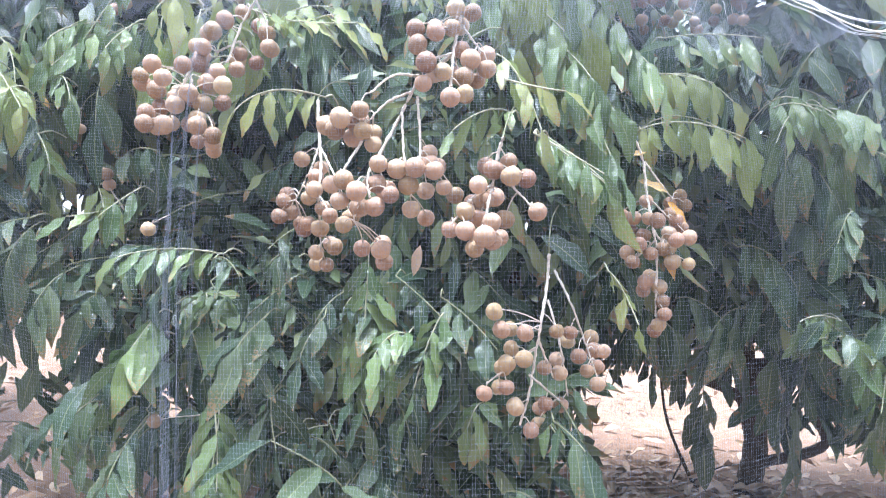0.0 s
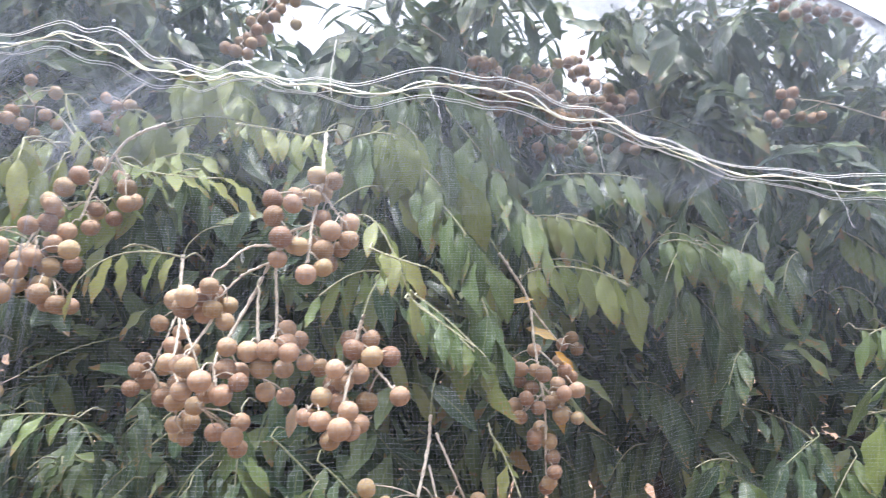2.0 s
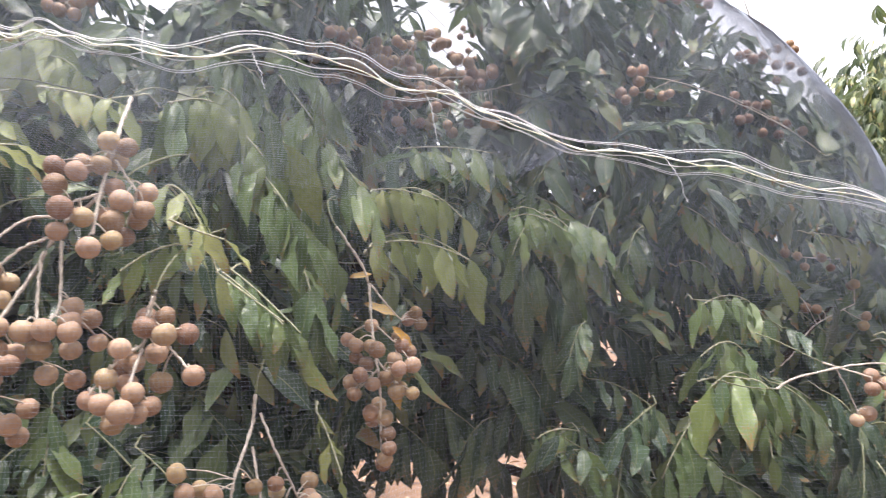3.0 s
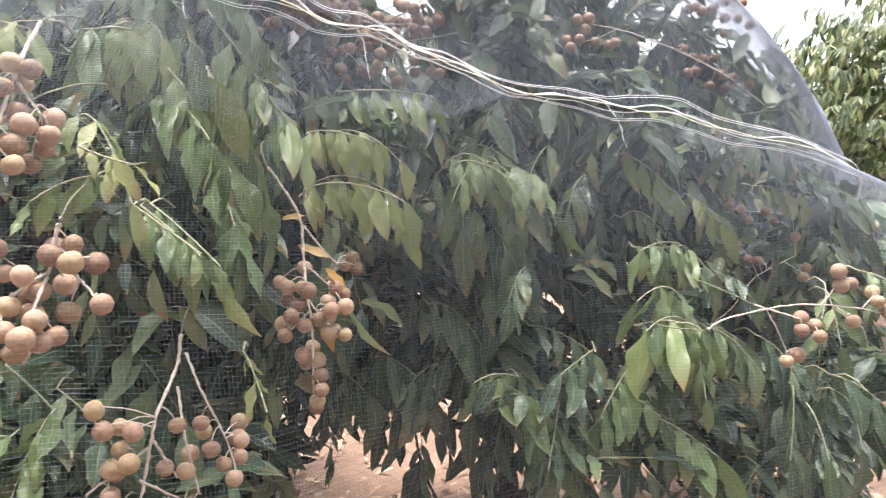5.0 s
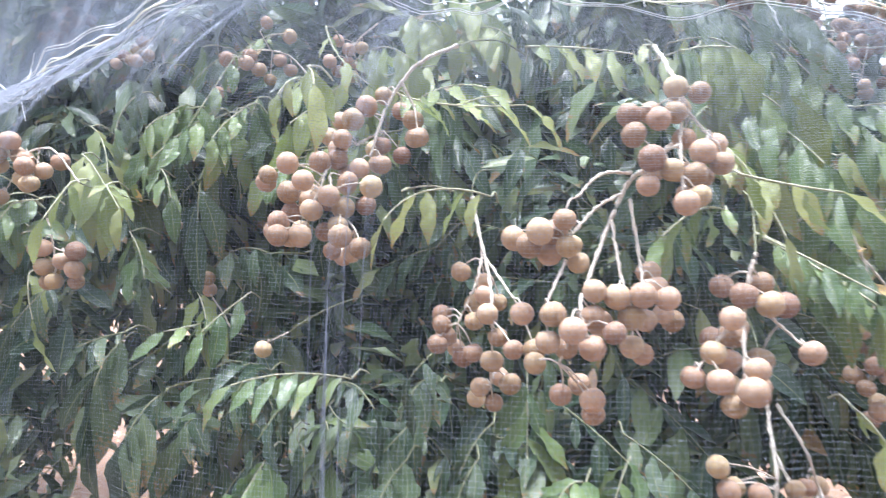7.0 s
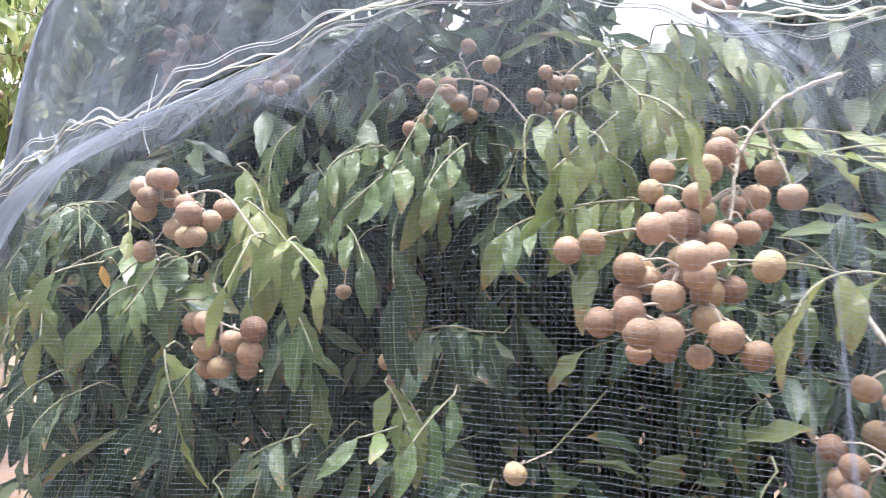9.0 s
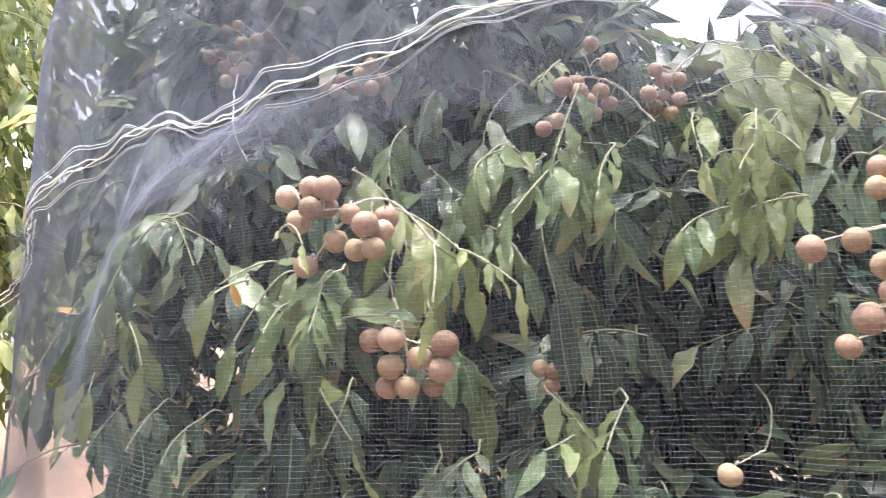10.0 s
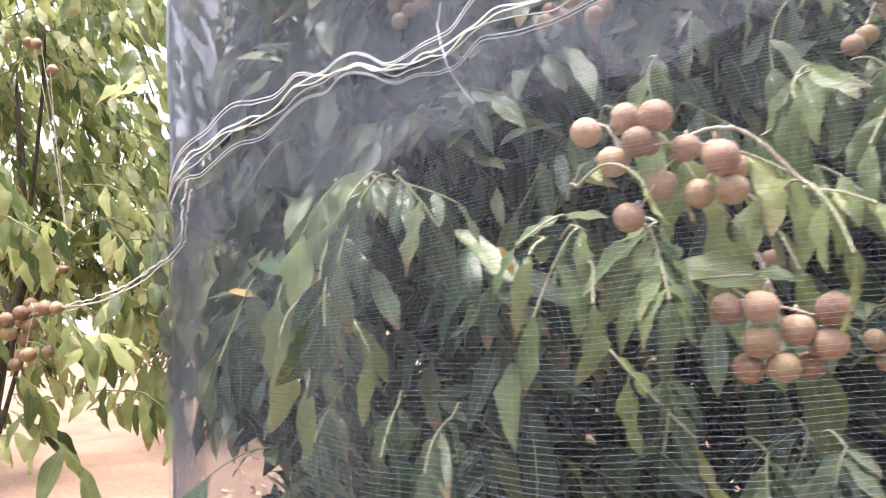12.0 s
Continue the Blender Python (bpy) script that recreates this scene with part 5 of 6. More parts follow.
fruit_bunch((0.083, 1.027, 1.133), [
    (0.008, 0.011, -0.03), (-0.012, 0.001, -0.042), (0.011, -0.004, -0.051), (-0.03, -0.027, -0.064), (-0.028, 0.003, -0.084), (-0.043, -0.017, -0.099),
    (-0.067, -0.021, -0.121), (-0.045, -0.041, -0.123), (-0.012, -0.042, -0.113), (0.003, 0.009, -0.107), (-0.019, -0.055, -0.129), (-0.033, -0.041, -0.145),
    (-0.011, -0.033, -0.136), (0.046, -0.012, -0.098)],
    [[(0, 0, 0), (-0.006, 0, -0.022), (-0.013, -0.003, -0.062), (-0.023, -0.039, -0.12)],
     [(-0.009, -0.003, -0.037), (0.015, 0.001, -0.066), (0.039, -0.007, -0.091)],
     [(-0.013, -0.003, -0.062), (-0.034, -0.018, -0.077), (-0.065, -0.028, -0.116)]],
    'full hanging bunch of tan-brown longans on pale stalks', more=7)
fruit_bunch((0.152, 1.276, 0.973), [
    (-0.085, -0.111, -0.085), (-0.074, -0.112, -0.112), (-0.038, -0.106, -0.117), (0.01, -0.073, -0.118), (0.034, -0.034, -0.125), (0.047, -0.036, -0.163),
    (0.076, 0.018, -0.162), (0.088, -0.021, -0.156), (0.062, -0.021, -0.189), (0.078, -0.03, -0.208), (-0.039, -0.123, -0.154), (-0.066, -0.108, -0.164),
    (-0.008, -0.069, -0.177), (0.016, -0.055, -0.187), (-0.066, -0.115, -0.199), (-0.099, -0.118, -0.209), (-0.052, -0.111, -0.229), (-0.006, -0.073, -0.232),
    (0.019, -0.039, -0.241), (-0.028, -0.091, -0.27)],
    [[(0, 0, 0), (-0.003, -0.015, -0.045), (-0.013, -0.085, -0.099), (-0.022, -0.095, -0.149), (-0.031, -0.104, -0.208), (-0.045, -0.112, -0.257)],
     [(-0.002, -0.017, -0.074), (0.016, -0.055, -0.14), (0.031, -0.036, -0.227)],
     [(0.009, -0.01, -0.027), (0.035, -0.033, -0.08), (0.061, -0.01, -0.149), (0.08, -0.016, -0.203)],
     [(-0.022, -0.095, -0.141), (-0.096, -0.114, -0.194)],
     [(-0.017, -0.092, -0.132), (0.006, -0.062, -0.193)],
     [(-0.031, -0.106, -0.182), (0.017, -0.05, -0.232)]],
    'full hanging bunch of tan-brown longans on pale stalks', more=10)
fruit_bunch((0.268, 1.402, 1.235), [
    (0.139, 0.089, -0.158), (0.144, 0.082, -0.171), (0.058, -0.011, -0.169), (0.033, -0.038, -0.201), (0.067, -0.075, -0.205), (0.057, -0.047, -0.201),
    (0.107, -0.019, -0.207), (0.123, 0, -0.216), (0.102, -0.058, -0.238), (0.125, -0.047, -0.234), (0.098, -0.019, -0.224), (0.033, -0.029, -0.221),
    (0.029, -0.06, -0.276), (0.098, -0.045, -0.276), (0.124, -0.051, -0.279), (0.057, -0.035, -0.313), (0.077, -0.038, -0.323), (0.082, -0.043, -0.344),
    (0.084, -0.054, -0.364), (0.077, -0.041, -0.386), (0.082, -0.041, -0.254), (0.04, -0.062, -0.246), (0.06, -0.056, -0.261)],
    [[(0, 0, 0), (0.025, 0, -0.036), (0.051, 0.001, -0.087), (0.058, -0.02, -0.159), (0.064, -0.047, -0.214), (0.071, -0.05, -0.273), (0.071, -0.043, -0.372)],
     [(0.056, 0.001, -0.097), (0.082, 0.006, -0.132), (0.11, 0.021, -0.164)],
     [(0.06, -0.02, -0.164), (0.098, -0.015, -0.199)],
     [(0.068, -0.051, -0.239), (0.035, -0.05, -0.271)],
     [(0.064, -0.046, -0.219), (0.098, -0.046, -0.268)]],
    'narrow hanging bunch of pinkish-brown longans with withered leaves', more=11)
fruit_bunch((-0.872, 1.283, 1.275), [
    (-0.185, 0.04, 0.073), (-0.149, 0.018, 0.077), (-0.13, 0.008, 0.07), (-0.165, 0.019, 0.038), (-0.147, -0.003, 0.05), (-0.132, 0.015, 0.059),
    (-0.102, 0.004, 0.043), (-0.08, -0.021, 0.024), (-0.063, 0.036, 0.042), (-0.123, 0.023, 0.014), (-0.095, 0, 0), (-0.073, -0.019, 0),
    (-0.065, -0.001, 0.021), (-0.157, 0.012, -0.016)],
    [[(0, 0, 0), (-0.044, 0.003, 0.05), (-0.076, 0.007, 0.06), (-0.114, 0.005, 0.05), (-0.16, 0.015, 0.051)],
     [(-0.092, 0.006, 0.057), (-0.126, 0.011, 0.019), (-0.15, 0.012, -0.013)],
     [(-0.076, 0.003, 0.056), (-0.077, -0.002, 0.017)]],
    'small bunch of reddish-brown longans among leaves', size=0.0150, stem=0.65)
fruit_bunch((-0.925, 1.279, 1.219), [
    (-0.026, 0.01, -0.049), (-0.003, -0.005, -0.048), (0.058, -0.007, -0.055), (-0.004, 0.001, -0.079), (0.03, 0, -0.071), (0.05, 0.001, -0.085),
    (-0.008, 0.015, -0.102), (0.011, 0.004, -0.101), (0.044, 0.011, -0.1)],
    [[(0, 0, 0), (0.01, 0, -0.036), (0.015, 0.002, -0.071), (0.013, 0.006, -0.101)],
     [(0.012, 0, -0.048), (0.052, 0, -0.061)],
     [(0.015, 0.002, -0.071), (0.044, 0.003, -0.094)],
     [(0.01, 0, -0.042), (-0.017, 0.004, -0.049)]],
    'small bunch of reddish-brown longans among leaves', size=0.0150, stem=0.65)
fruit_bunch((-0.683, 1.439, 1.028), [
    (-0.046, -0.007, 0.094), (-0.049, 0.006, 0.074), (-0.058, 0, 0.096)],
    [[(0, 0, 0), (-0.023, 0, 0.037), (-0.042, 0, 0.063), (-0.051, -0.001, 0.087)]],
    'cluster of few small brown longans on a twig', stem=0.65)
fruit_bunch((-0.821, 1.49, 1.267), [
    (-0.004, 0, -0.044)],
    [[(0, 0, 0), (-0.003, 0, -0.031)]],
    'single brown longan on a thin twig among leaves', stem=0.35)
fruit_bunch((-0.518, 1.286, 1.037), [
    (-0.04, 0, -0.026)],
    [[(0, 0, 0), (-0.032, 0, -0.015)]],
    'single brown longan on a thin twig among leaves', stem=0.35)
fruit_bunch((-0.46, 1.295, 0.678), [
    (-0.093, 0, -0.015)],
    [[(0, 0, 0), (-0.064, 0, -0.008), (-0.091, 0, -0.014)]],
    'single brown longan on a thin twig among leaves', stem=0.35)
fruit_bunch((-1.141, 1.711, 1.817), [
    (-0.106, 0.009, -0.064), (-0.124, 0, -0.076), (-0.089, -0.017, -0.109), (-0.065, -0.004, -0.098), (-0.042, 0.01, -0.089), (-0.125, 0.007, -0.142),
    (-0.11, 0.006, -0.127), (-0.124, 0, -0.172), (-0.151, -0.007, -0.127), (-0.142, 0.011, -0.117), (-0.111, 0.005, -0.149), (-0.074, -0.008, -0.137),
    (0.002, -0.004, -0.143), (-0.084, -0.007, -0.147)],
    [[(0, 0, 0), (-0.038, -0.001, -0.065), (-0.082, -0.005, -0.108), (-0.118, 0.004, -0.158)],
     [(-0.048, -0.001, -0.075), (0.007, -0.004, -0.141)]],
    'shaded bunch of dull brown longans above the seam', stem=0.65)
fruit_bunch((-0.936, 1.623, 1.676), [
    (-0.101, 0.012, -0.071), (-0.112, 0.002, -0.088), (-0.085, 0.01, -0.079), (-0.054, 0.003, -0.047), (-0.032, -0.009, -0.08), (-0.07, 0.008, -0.057),
    (-0.049, -0.024, -0.095)],
    [[(0, 0, 0), (-0.038, -0.001, -0.051), (-0.097, 0.003, -0.084)]],
    'shaded bunch of dull brown longans above the seam', stem=0.65)
fruit_bunch((-0.554, 1.499, 1.476), [
    (-0.09, -0.014, 0.118), (-0.058, 0.017, 0.101), (-0.142, -0.066, 0.036), (-0.116, -0.043, 0.035), (-0.15, -0.039, -0.005), (-0.168, -0.044, -0.016),
    (-0.06, 0.023, 0.04), (-0.089, -0.006, 0.016), (-0.118, -0.026, 0.054), (-0.073, 0.012, 0.053), (-0.101, -0.016, 0.028)],
    [[(0, 0, 0), (-0.051, 0.001, 0.057), (-0.102, -0.022, 0.065), (-0.135, -0.035, 0.044)],
     [(-0.101, -0.019, 0.099), (-0.087, -0.006, 0.071)],
     [(-0.126, -0.03, 0.046), (-0.151, -0.04, 0.003)]],
    'shaded bunch of dull brown longans above the seam', stem=0.65)
fruit_bunch((-0.455, 1.572, 1.612), [
    (-0.072, -0.008, -0.038), (-0.062, -0.002, -0.05), (-0.036, 0.007, -0.044), (-0.09, -0.018, -0.076), (-0.058, 0.001, -0.075), (-0.047, 0.001, -0.08),
    (-0.051, 0.001, -0.097), (-0.075, -0.002, -0.086)],
    [[(0, 0, 0), (-0.034, -0.002, -0.027), (-0.063, -0.004, -0.063), (-0.056, -0.002, -0.096)]],
    'shaded bunch of dull brown longans above the seam', stem=0.65)
fruit_bunch((1.31, 1.755, 1.479), [
    (-0.385, -0.011, 0.134), (-0.357, -0.006, 0.138), (-0.368, -0.008, 0.111), (-0.387, -0.028, 0.083), (-0.418, -0.059, 0.055), (-0.292, 0.04, 0.091),
    (-0.344, -0.011, 0.082), (-0.414, -0.016, 0.082), (-0.29, 0.005, 0.088)],
    [[(0, 0, 0), (-0.135, 0.001, 0.067), (-0.27, 0.002, 0.114), (-0.354, -0.006, 0.125)],
     [(-0.283, 0.001, 0.12), (-0.34, -0.002, 0.093), (-0.416, -0.025, 0.073)]],
    'small bunch of reddish-brown longans among leaves', stem=0.65)
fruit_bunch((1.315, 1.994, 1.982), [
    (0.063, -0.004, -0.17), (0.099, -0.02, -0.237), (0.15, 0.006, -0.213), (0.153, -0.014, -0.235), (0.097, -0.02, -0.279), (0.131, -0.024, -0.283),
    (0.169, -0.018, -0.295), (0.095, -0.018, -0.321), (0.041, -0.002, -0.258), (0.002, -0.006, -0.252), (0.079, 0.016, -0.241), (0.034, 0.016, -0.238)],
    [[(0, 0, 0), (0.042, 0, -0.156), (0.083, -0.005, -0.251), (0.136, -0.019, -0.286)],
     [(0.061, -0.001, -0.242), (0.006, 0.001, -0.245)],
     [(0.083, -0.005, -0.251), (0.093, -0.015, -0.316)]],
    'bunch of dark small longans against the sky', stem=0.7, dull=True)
fruit_bunch((1.56, 1.965, 1.432), [
    (-0.266, 0.018, 0.189), (-0.238, 0.013, 0.164), (-0.207, 0.02, 0.162), (-0.175, 0.024, 0.167), (-0.271, -0.016, 0.115), (-0.175, -0.012, 0.113),
    (-0.135, -0.001, 0.107), (-0.209, -0.013, 0.082), (-0.152, 0.009, 0.082), (-0.094, -0.006, 0.088), (-0.242, -0.005, 0.122)],
    [[(0, 0, 0), (-0.092, -0.001, 0.069), (-0.182, 0.002, 0.131), (-0.286, 0.01, 0.186)],
     [(-0.182, 0.002, 0.131), (-0.205, -0.007, 0.084)],
     [(-0.224, 0.01, 0.156), (-0.262, 0, 0.12)]],
    'small bunch of reddish-brown longans among leaves', stem=0.65, dull=True)
fruit_bunch((0.099, 1.852, 1.843), [
    (0.132, -0.011, -0.11), (0.164, -0.02, -0.122), (0.187, 0.009, -0.139), (0.155, 0.005, -0.141), (0.174, 0.003, -0.174), (0.201, -0.023, -0.195),
    (0.219, -0.005, -0.209), (0.24, 0.006, -0.125), (0.227, -0.017, -0.153), (0.266, -0.007, -0.156), (0.253, -0.023, -0.181), (0.292, 0.047, -0.109),
    (0.304, 0.05, -0.163), (0.324, 0.056, -0.168), (0.347, 0.057, -0.091), (0.374, 0.068, -0.086), (0.401, 0.053, -0.112), (0.309, 0.045, -0.206),
    (0.329, 0.067, -0.221), (0.349, 0.021, -0.234), (0.369, 0.023, -0.24), (0.385, 0.055, -0.182), (0.406, 0.058, -0.187), (0.417, 0.031, -0.226),
    (0.466, 0.017, -0.178), (0.472, 0.02, -0.198), (0.465, 0.018, -0.213), (0.5, 0.026, -0.203), (0.52, 0.013, -0.2), (0.433, 0.023, -0.163),
    (0.083, 0.017, -0.131), (0.075, 0.003, -0.209), (0.143, -0.019, -0.221)],
    [[(0, 0, 0), (0.125, -0.002, -0.09), (0.24, -0.012, -0.171), (0.371, 0.042, -0.2), (0.527, 0.019, -0.198)],
     [(0.214, -0.008, -0.157), (0.187, -0.009, -0.211)],
     [(0.29, 0.03, -0.177), (0.346, 0.056, -0.098)],
     [(0.371, 0.046, -0.191), (0.356, 0.038, -0.236)],
     [(0.398, 0.039, -0.193), (0.466, 0.019, -0.171)],
     [(0.125, -0.002, -0.097), (0.078, 0, -0.196)]],
    'broad dense bunch of brown longans behind the cords', size=0.015, more=52)
fruit_bunch((0.668, 1.87, 1.618), [
    (-0.298, -0.008, -0.024), (-0.258, -0.016, -0.046), (-0.223, -0.015, -0.019), (-0.189, -0.039, -0.066), (-0.146, 0.012, -0.028), (-0.106, 0.004, -0.069),
    (-0.064, -0.014, -0.057), (-0.281, -0.001, -0.091), (-0.228, -0.007, -0.096), (-0.161, -0.017, -0.104), (-0.116, 0.002, 0), (-0.195, -0.014, 0.026),
    (-0.249, -0.014, 0.053), (-0.308, -0.02, 0.035), (-0.078, -0.005, -0.001), (-0.344, -0.011, 0.071), (-0.381, -0.003, 0.028), (-0.048, -0.017, -0.104)],
    [[(-0.001, -0.005, -0.001), (-0.064, -0.005, -0.015), (-0.147, -0.005, -0.023), (-0.243, -0.005, -0.002), (-0.337, -0.005, 0.053)],
     [(-0.147, -0.005, -0.023), (-0.163, -0.005, -0.092)],
     [(-0.229, -0.005, -0.005), (-0.278, -0.005, -0.078)]],
    'broad dense bunch of brown longans behind the cords', size=0.0145, stem=0.65, more=18)
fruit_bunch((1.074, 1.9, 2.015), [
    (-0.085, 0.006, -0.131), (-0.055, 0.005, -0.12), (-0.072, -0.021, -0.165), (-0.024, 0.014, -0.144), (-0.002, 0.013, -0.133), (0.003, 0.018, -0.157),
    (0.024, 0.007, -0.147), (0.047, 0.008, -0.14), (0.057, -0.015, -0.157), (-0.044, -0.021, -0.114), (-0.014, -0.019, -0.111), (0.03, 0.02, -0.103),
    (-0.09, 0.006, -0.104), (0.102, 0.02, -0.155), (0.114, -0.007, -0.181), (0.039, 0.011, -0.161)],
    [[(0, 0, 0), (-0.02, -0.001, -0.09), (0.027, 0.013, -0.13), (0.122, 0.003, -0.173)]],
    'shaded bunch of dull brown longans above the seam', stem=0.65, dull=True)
fruit_bunch((-0.175, 1.652, 1.909), [
    (-0.073, -0.021, -0.145), (-0.054, -0.017, -0.139), (-0.032, -0.012, -0.132), (0.01, 0, -0.094), (-0.006, 0.001, -0.089), (0.016, -0.002, -0.147),
    (-0.016, -0.005, -0.11), (-0.048, 0.001, -0.151), (-0.042, 0.019, -0.087)],
    [[(0, 0, 0), (-0.024, -0.001, -0.077), (-0.069, -0.008, -0.136)],
     [(-0.012, 0.001, -0.083), (0.013, -0.003, -0.141)]],
    'shaded bunch of dull brown longans above the seam', stem=0.65)
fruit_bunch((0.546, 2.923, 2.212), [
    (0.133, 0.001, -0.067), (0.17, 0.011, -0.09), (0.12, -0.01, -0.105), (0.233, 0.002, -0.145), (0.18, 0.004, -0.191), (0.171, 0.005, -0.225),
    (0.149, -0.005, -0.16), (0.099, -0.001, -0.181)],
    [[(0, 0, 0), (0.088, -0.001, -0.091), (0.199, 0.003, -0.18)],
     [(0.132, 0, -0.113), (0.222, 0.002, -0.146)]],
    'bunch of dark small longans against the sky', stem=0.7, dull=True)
fruit_bunch((-0.206, 1.604, 1.822), [
    (-0.065, 0.016, -0.109), (-0.043, 0.003, -0.102), (-0.026, 0, -0.091), (-0.08, -0.023, -0.136), (-0.061, -0.024, -0.144), (-0.031, -0.017, -0.125),
    (-0.043, -0.02, -0.147), (-0.024, 0.017, -0.104)],
    [[(0, 0, 0), (-0.03, 0, -0.077), (-0.064, -0.011, -0.132)]],
    'small bunch of reddish-brown longans among leaves', stem=0.65)
fruit_bunch((1.003, 1.326, 0.946), [
    (0.238, -0.008, 0.093), (0.272, 0.008, 0.07), (0.244, -0.005, 0.068), (0.323, 0.02, 0.054), (0.312, -0.006, 0.039), (0.332, -0.005, 0.022)],
    [[(0, 0, 0), (0.038, 0, 0.018), (0.163, 0, 0.037), (0.287, 0.001, 0.026), (0.344, 0, 0.008)],
     [(0.208, 0, 0.034), (0.249, 0, 0.079)],
     [(0.287, 0.001, 0.026), (0.312, 0.003, 0.05)]],
    'sparse branching bunch of orange-brown longans', stem=0.65)
fruit_bunch((1.28, 1.894, 0.879), [
    (0.095, -0.012, 0.21), (0.155, -0.004, 0.171), (0.141, 0.009, 0.174), (0.278, 0.019, 0.232), (0.29, -0.004, 0.15), (0.281, -0.004, 0.127)],
    [[(0, 0, 0), (0.08, 0, 0.047), (0.148, 0, 0.126), (0.265, 0.002, 0.182)],
     [(0.231, 0.001, 0.168), (0.287, 0, 0.136)]],
    'sparse branching bunch of orange-brown longans', stem=0.65)
fruit_bunch((1.113, 1.368, 0.982), [
    (0.094, 0.006, -0.029), (0.118, 0.003, -0.041), (0.108, -0.024, -0.058), (0.063, 0.005, -0.103), (0.085, 0.007, -0.093), (0.174, -0.022, -0.034),
    (0.088, -0.002, -0.046)],
    [[(0, 0, 0), (0.09, 0, -0.03), (0.12, -0.006, -0.052)],
     [(0.022, 0, -0.007), (0.044, 0, -0.049), (0.065, 0.001, -0.097)],
     [(0.155, -0.007, -0.01), (0.199, -0.009, -0.045), (0.209, -0.008, -0.067)]],
    'sparse branching bunch of orange-brown longans', stem=0.65)
fruit_bunch((1.721, 1.996, 1.2), [
    (-0.2, -0.009, -0.018), (-0.267, -0.007, -0.011), (-0.241, 0.004, -0.04), (-0.11, 0.005, -0.094), (-0.295, 0.003, -0.002), (-0.166, 0.006, -0.045)],
    [[(0, 0, 0), (-0.142, 0, -0.021), (-0.28, -0.001, -0.011)]],
    'sparse branching bunch of orange-brown longans', stem=0.65)
fruit_bunch((-1.889, 2.154, 1.323), [
    (-0.301, -0.017, -0.116), (-0.28, 0.008, -0.13), (-0.259, -0.014, -0.165), (-0.264, 0.014, -0.069), (-0.227, -0.003, -0.066), (-0.196, -0.013, -0.068),
    (-0.294, -0.018, -0.086), (-0.28, -0.005, -0.081), (-0.29, -0.009, -0.184), (-0.275, 0.001, -0.093)],
    [[(0, 0, 0), (-0.089, 0, -0.056), (-0.19, -0.001, -0.068), (-0.279, -0.003, -0.081)],
     [(-0.254, -0.001, -0.07), (-0.276, -0.008, -0.179)]],
    'small bunch of reddish-brown longans among leaves', size=0.0165, stem=0.65, more=5)
fruit_bunch((-2.178, 2.343, 1.425), [
    (-0.041, 0.007, -0.074), (-0.004, -0.013, -0.068), (-0.111, 0.022, 0.534), (-0.067, -0.013, 0.512), (-0.047, 0.021, 0.453)],
    [[(0, 0, 0), (-0.021, -0.002, -0.069)]],
    'small bunch of reddish-brown longans among leaves', stem=0.65)


# smaller shoots between them, low on the front of the crown
HANGING = np.array(FRUIT_AT)
shoot_rng = np.random.default_rng(21)
for x0, x1, z0, z1, count in ((-0.78, 0.12, 0.46, 0.98, 60), (0.74, 1.5, 0.58, 1.1, 30)):
    for _ in range(count):
        x, z = shoot_rng.uniform(x0, x1), shoot_rng.uniform(z0, z1)
        y = float(np.interp(x, [-1.0, -0.6, -0.3, 0.15, 0.8, 1.6], [1.42, 1.36, 1.30, 1.30, 1.58, 1.66])) + shoot_rng.uniform(-0.03, 0.06)
        reach = np.array([shoot_rng.uniform(-0.1, 0.1), -0.05, shoot_rng.uniform(-0.13, 0.0)])
        root = np.array([x, y, z])
        # none hangs before a fruit
        off = HANGING - (root + 0.6 * reach + np.array([0, 0, -0.02]))
        if np.any((np.hypot(off[:, 0], off[:, 2]) < 0.085) & (off[:, 1] > -0.03)):
            continue
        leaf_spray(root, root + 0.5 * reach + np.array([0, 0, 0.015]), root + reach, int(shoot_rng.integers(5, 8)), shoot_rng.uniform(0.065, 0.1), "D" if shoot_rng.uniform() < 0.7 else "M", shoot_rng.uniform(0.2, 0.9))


crown()


# ---- the net ----
net = tagged(new("orchard_net"), "fine whitish bird net draped over the tree with a corded seam", "net")
net.location = (-0.1, 1.6, 0)
NET_AT = (-0.1, 1.6, 0)


def net_part(name, verts, faces, mat, label=""):
    ob = new(name, mesh_from(name, np.asarray(verts) - np.array(NET_AT), faces, mat))
    ob.location = NET_AT
    child(ob, net, parent_place=NET_AT)
    if label:
        ob["label"] = label
    return ob


def sampled(sheet, fu, fv):
    """Places on a sheet at fractions fu of its width and fv of its height (arrays of one shape)."""
    w, h = sheet.shape[0] - 1, sheet.shape[1] - 1
    a, b = np.clip(fu, 0, 1) * w, np.clip(fv, 0, 1) * h
    i, j = np.minimum(a.astype(int), w - 1), np.minimum(b.astype(int), h - 1)
    p, q = (a - i)[..., None], (b - j)[..., None]
    return (sheet[i, j] * (1 - p) + sheet[i + 1, j] * p) * (1 - q) + (sheet[i, j + 1] * (1 - p) + sheet[i + 1, j + 1] * p) * q


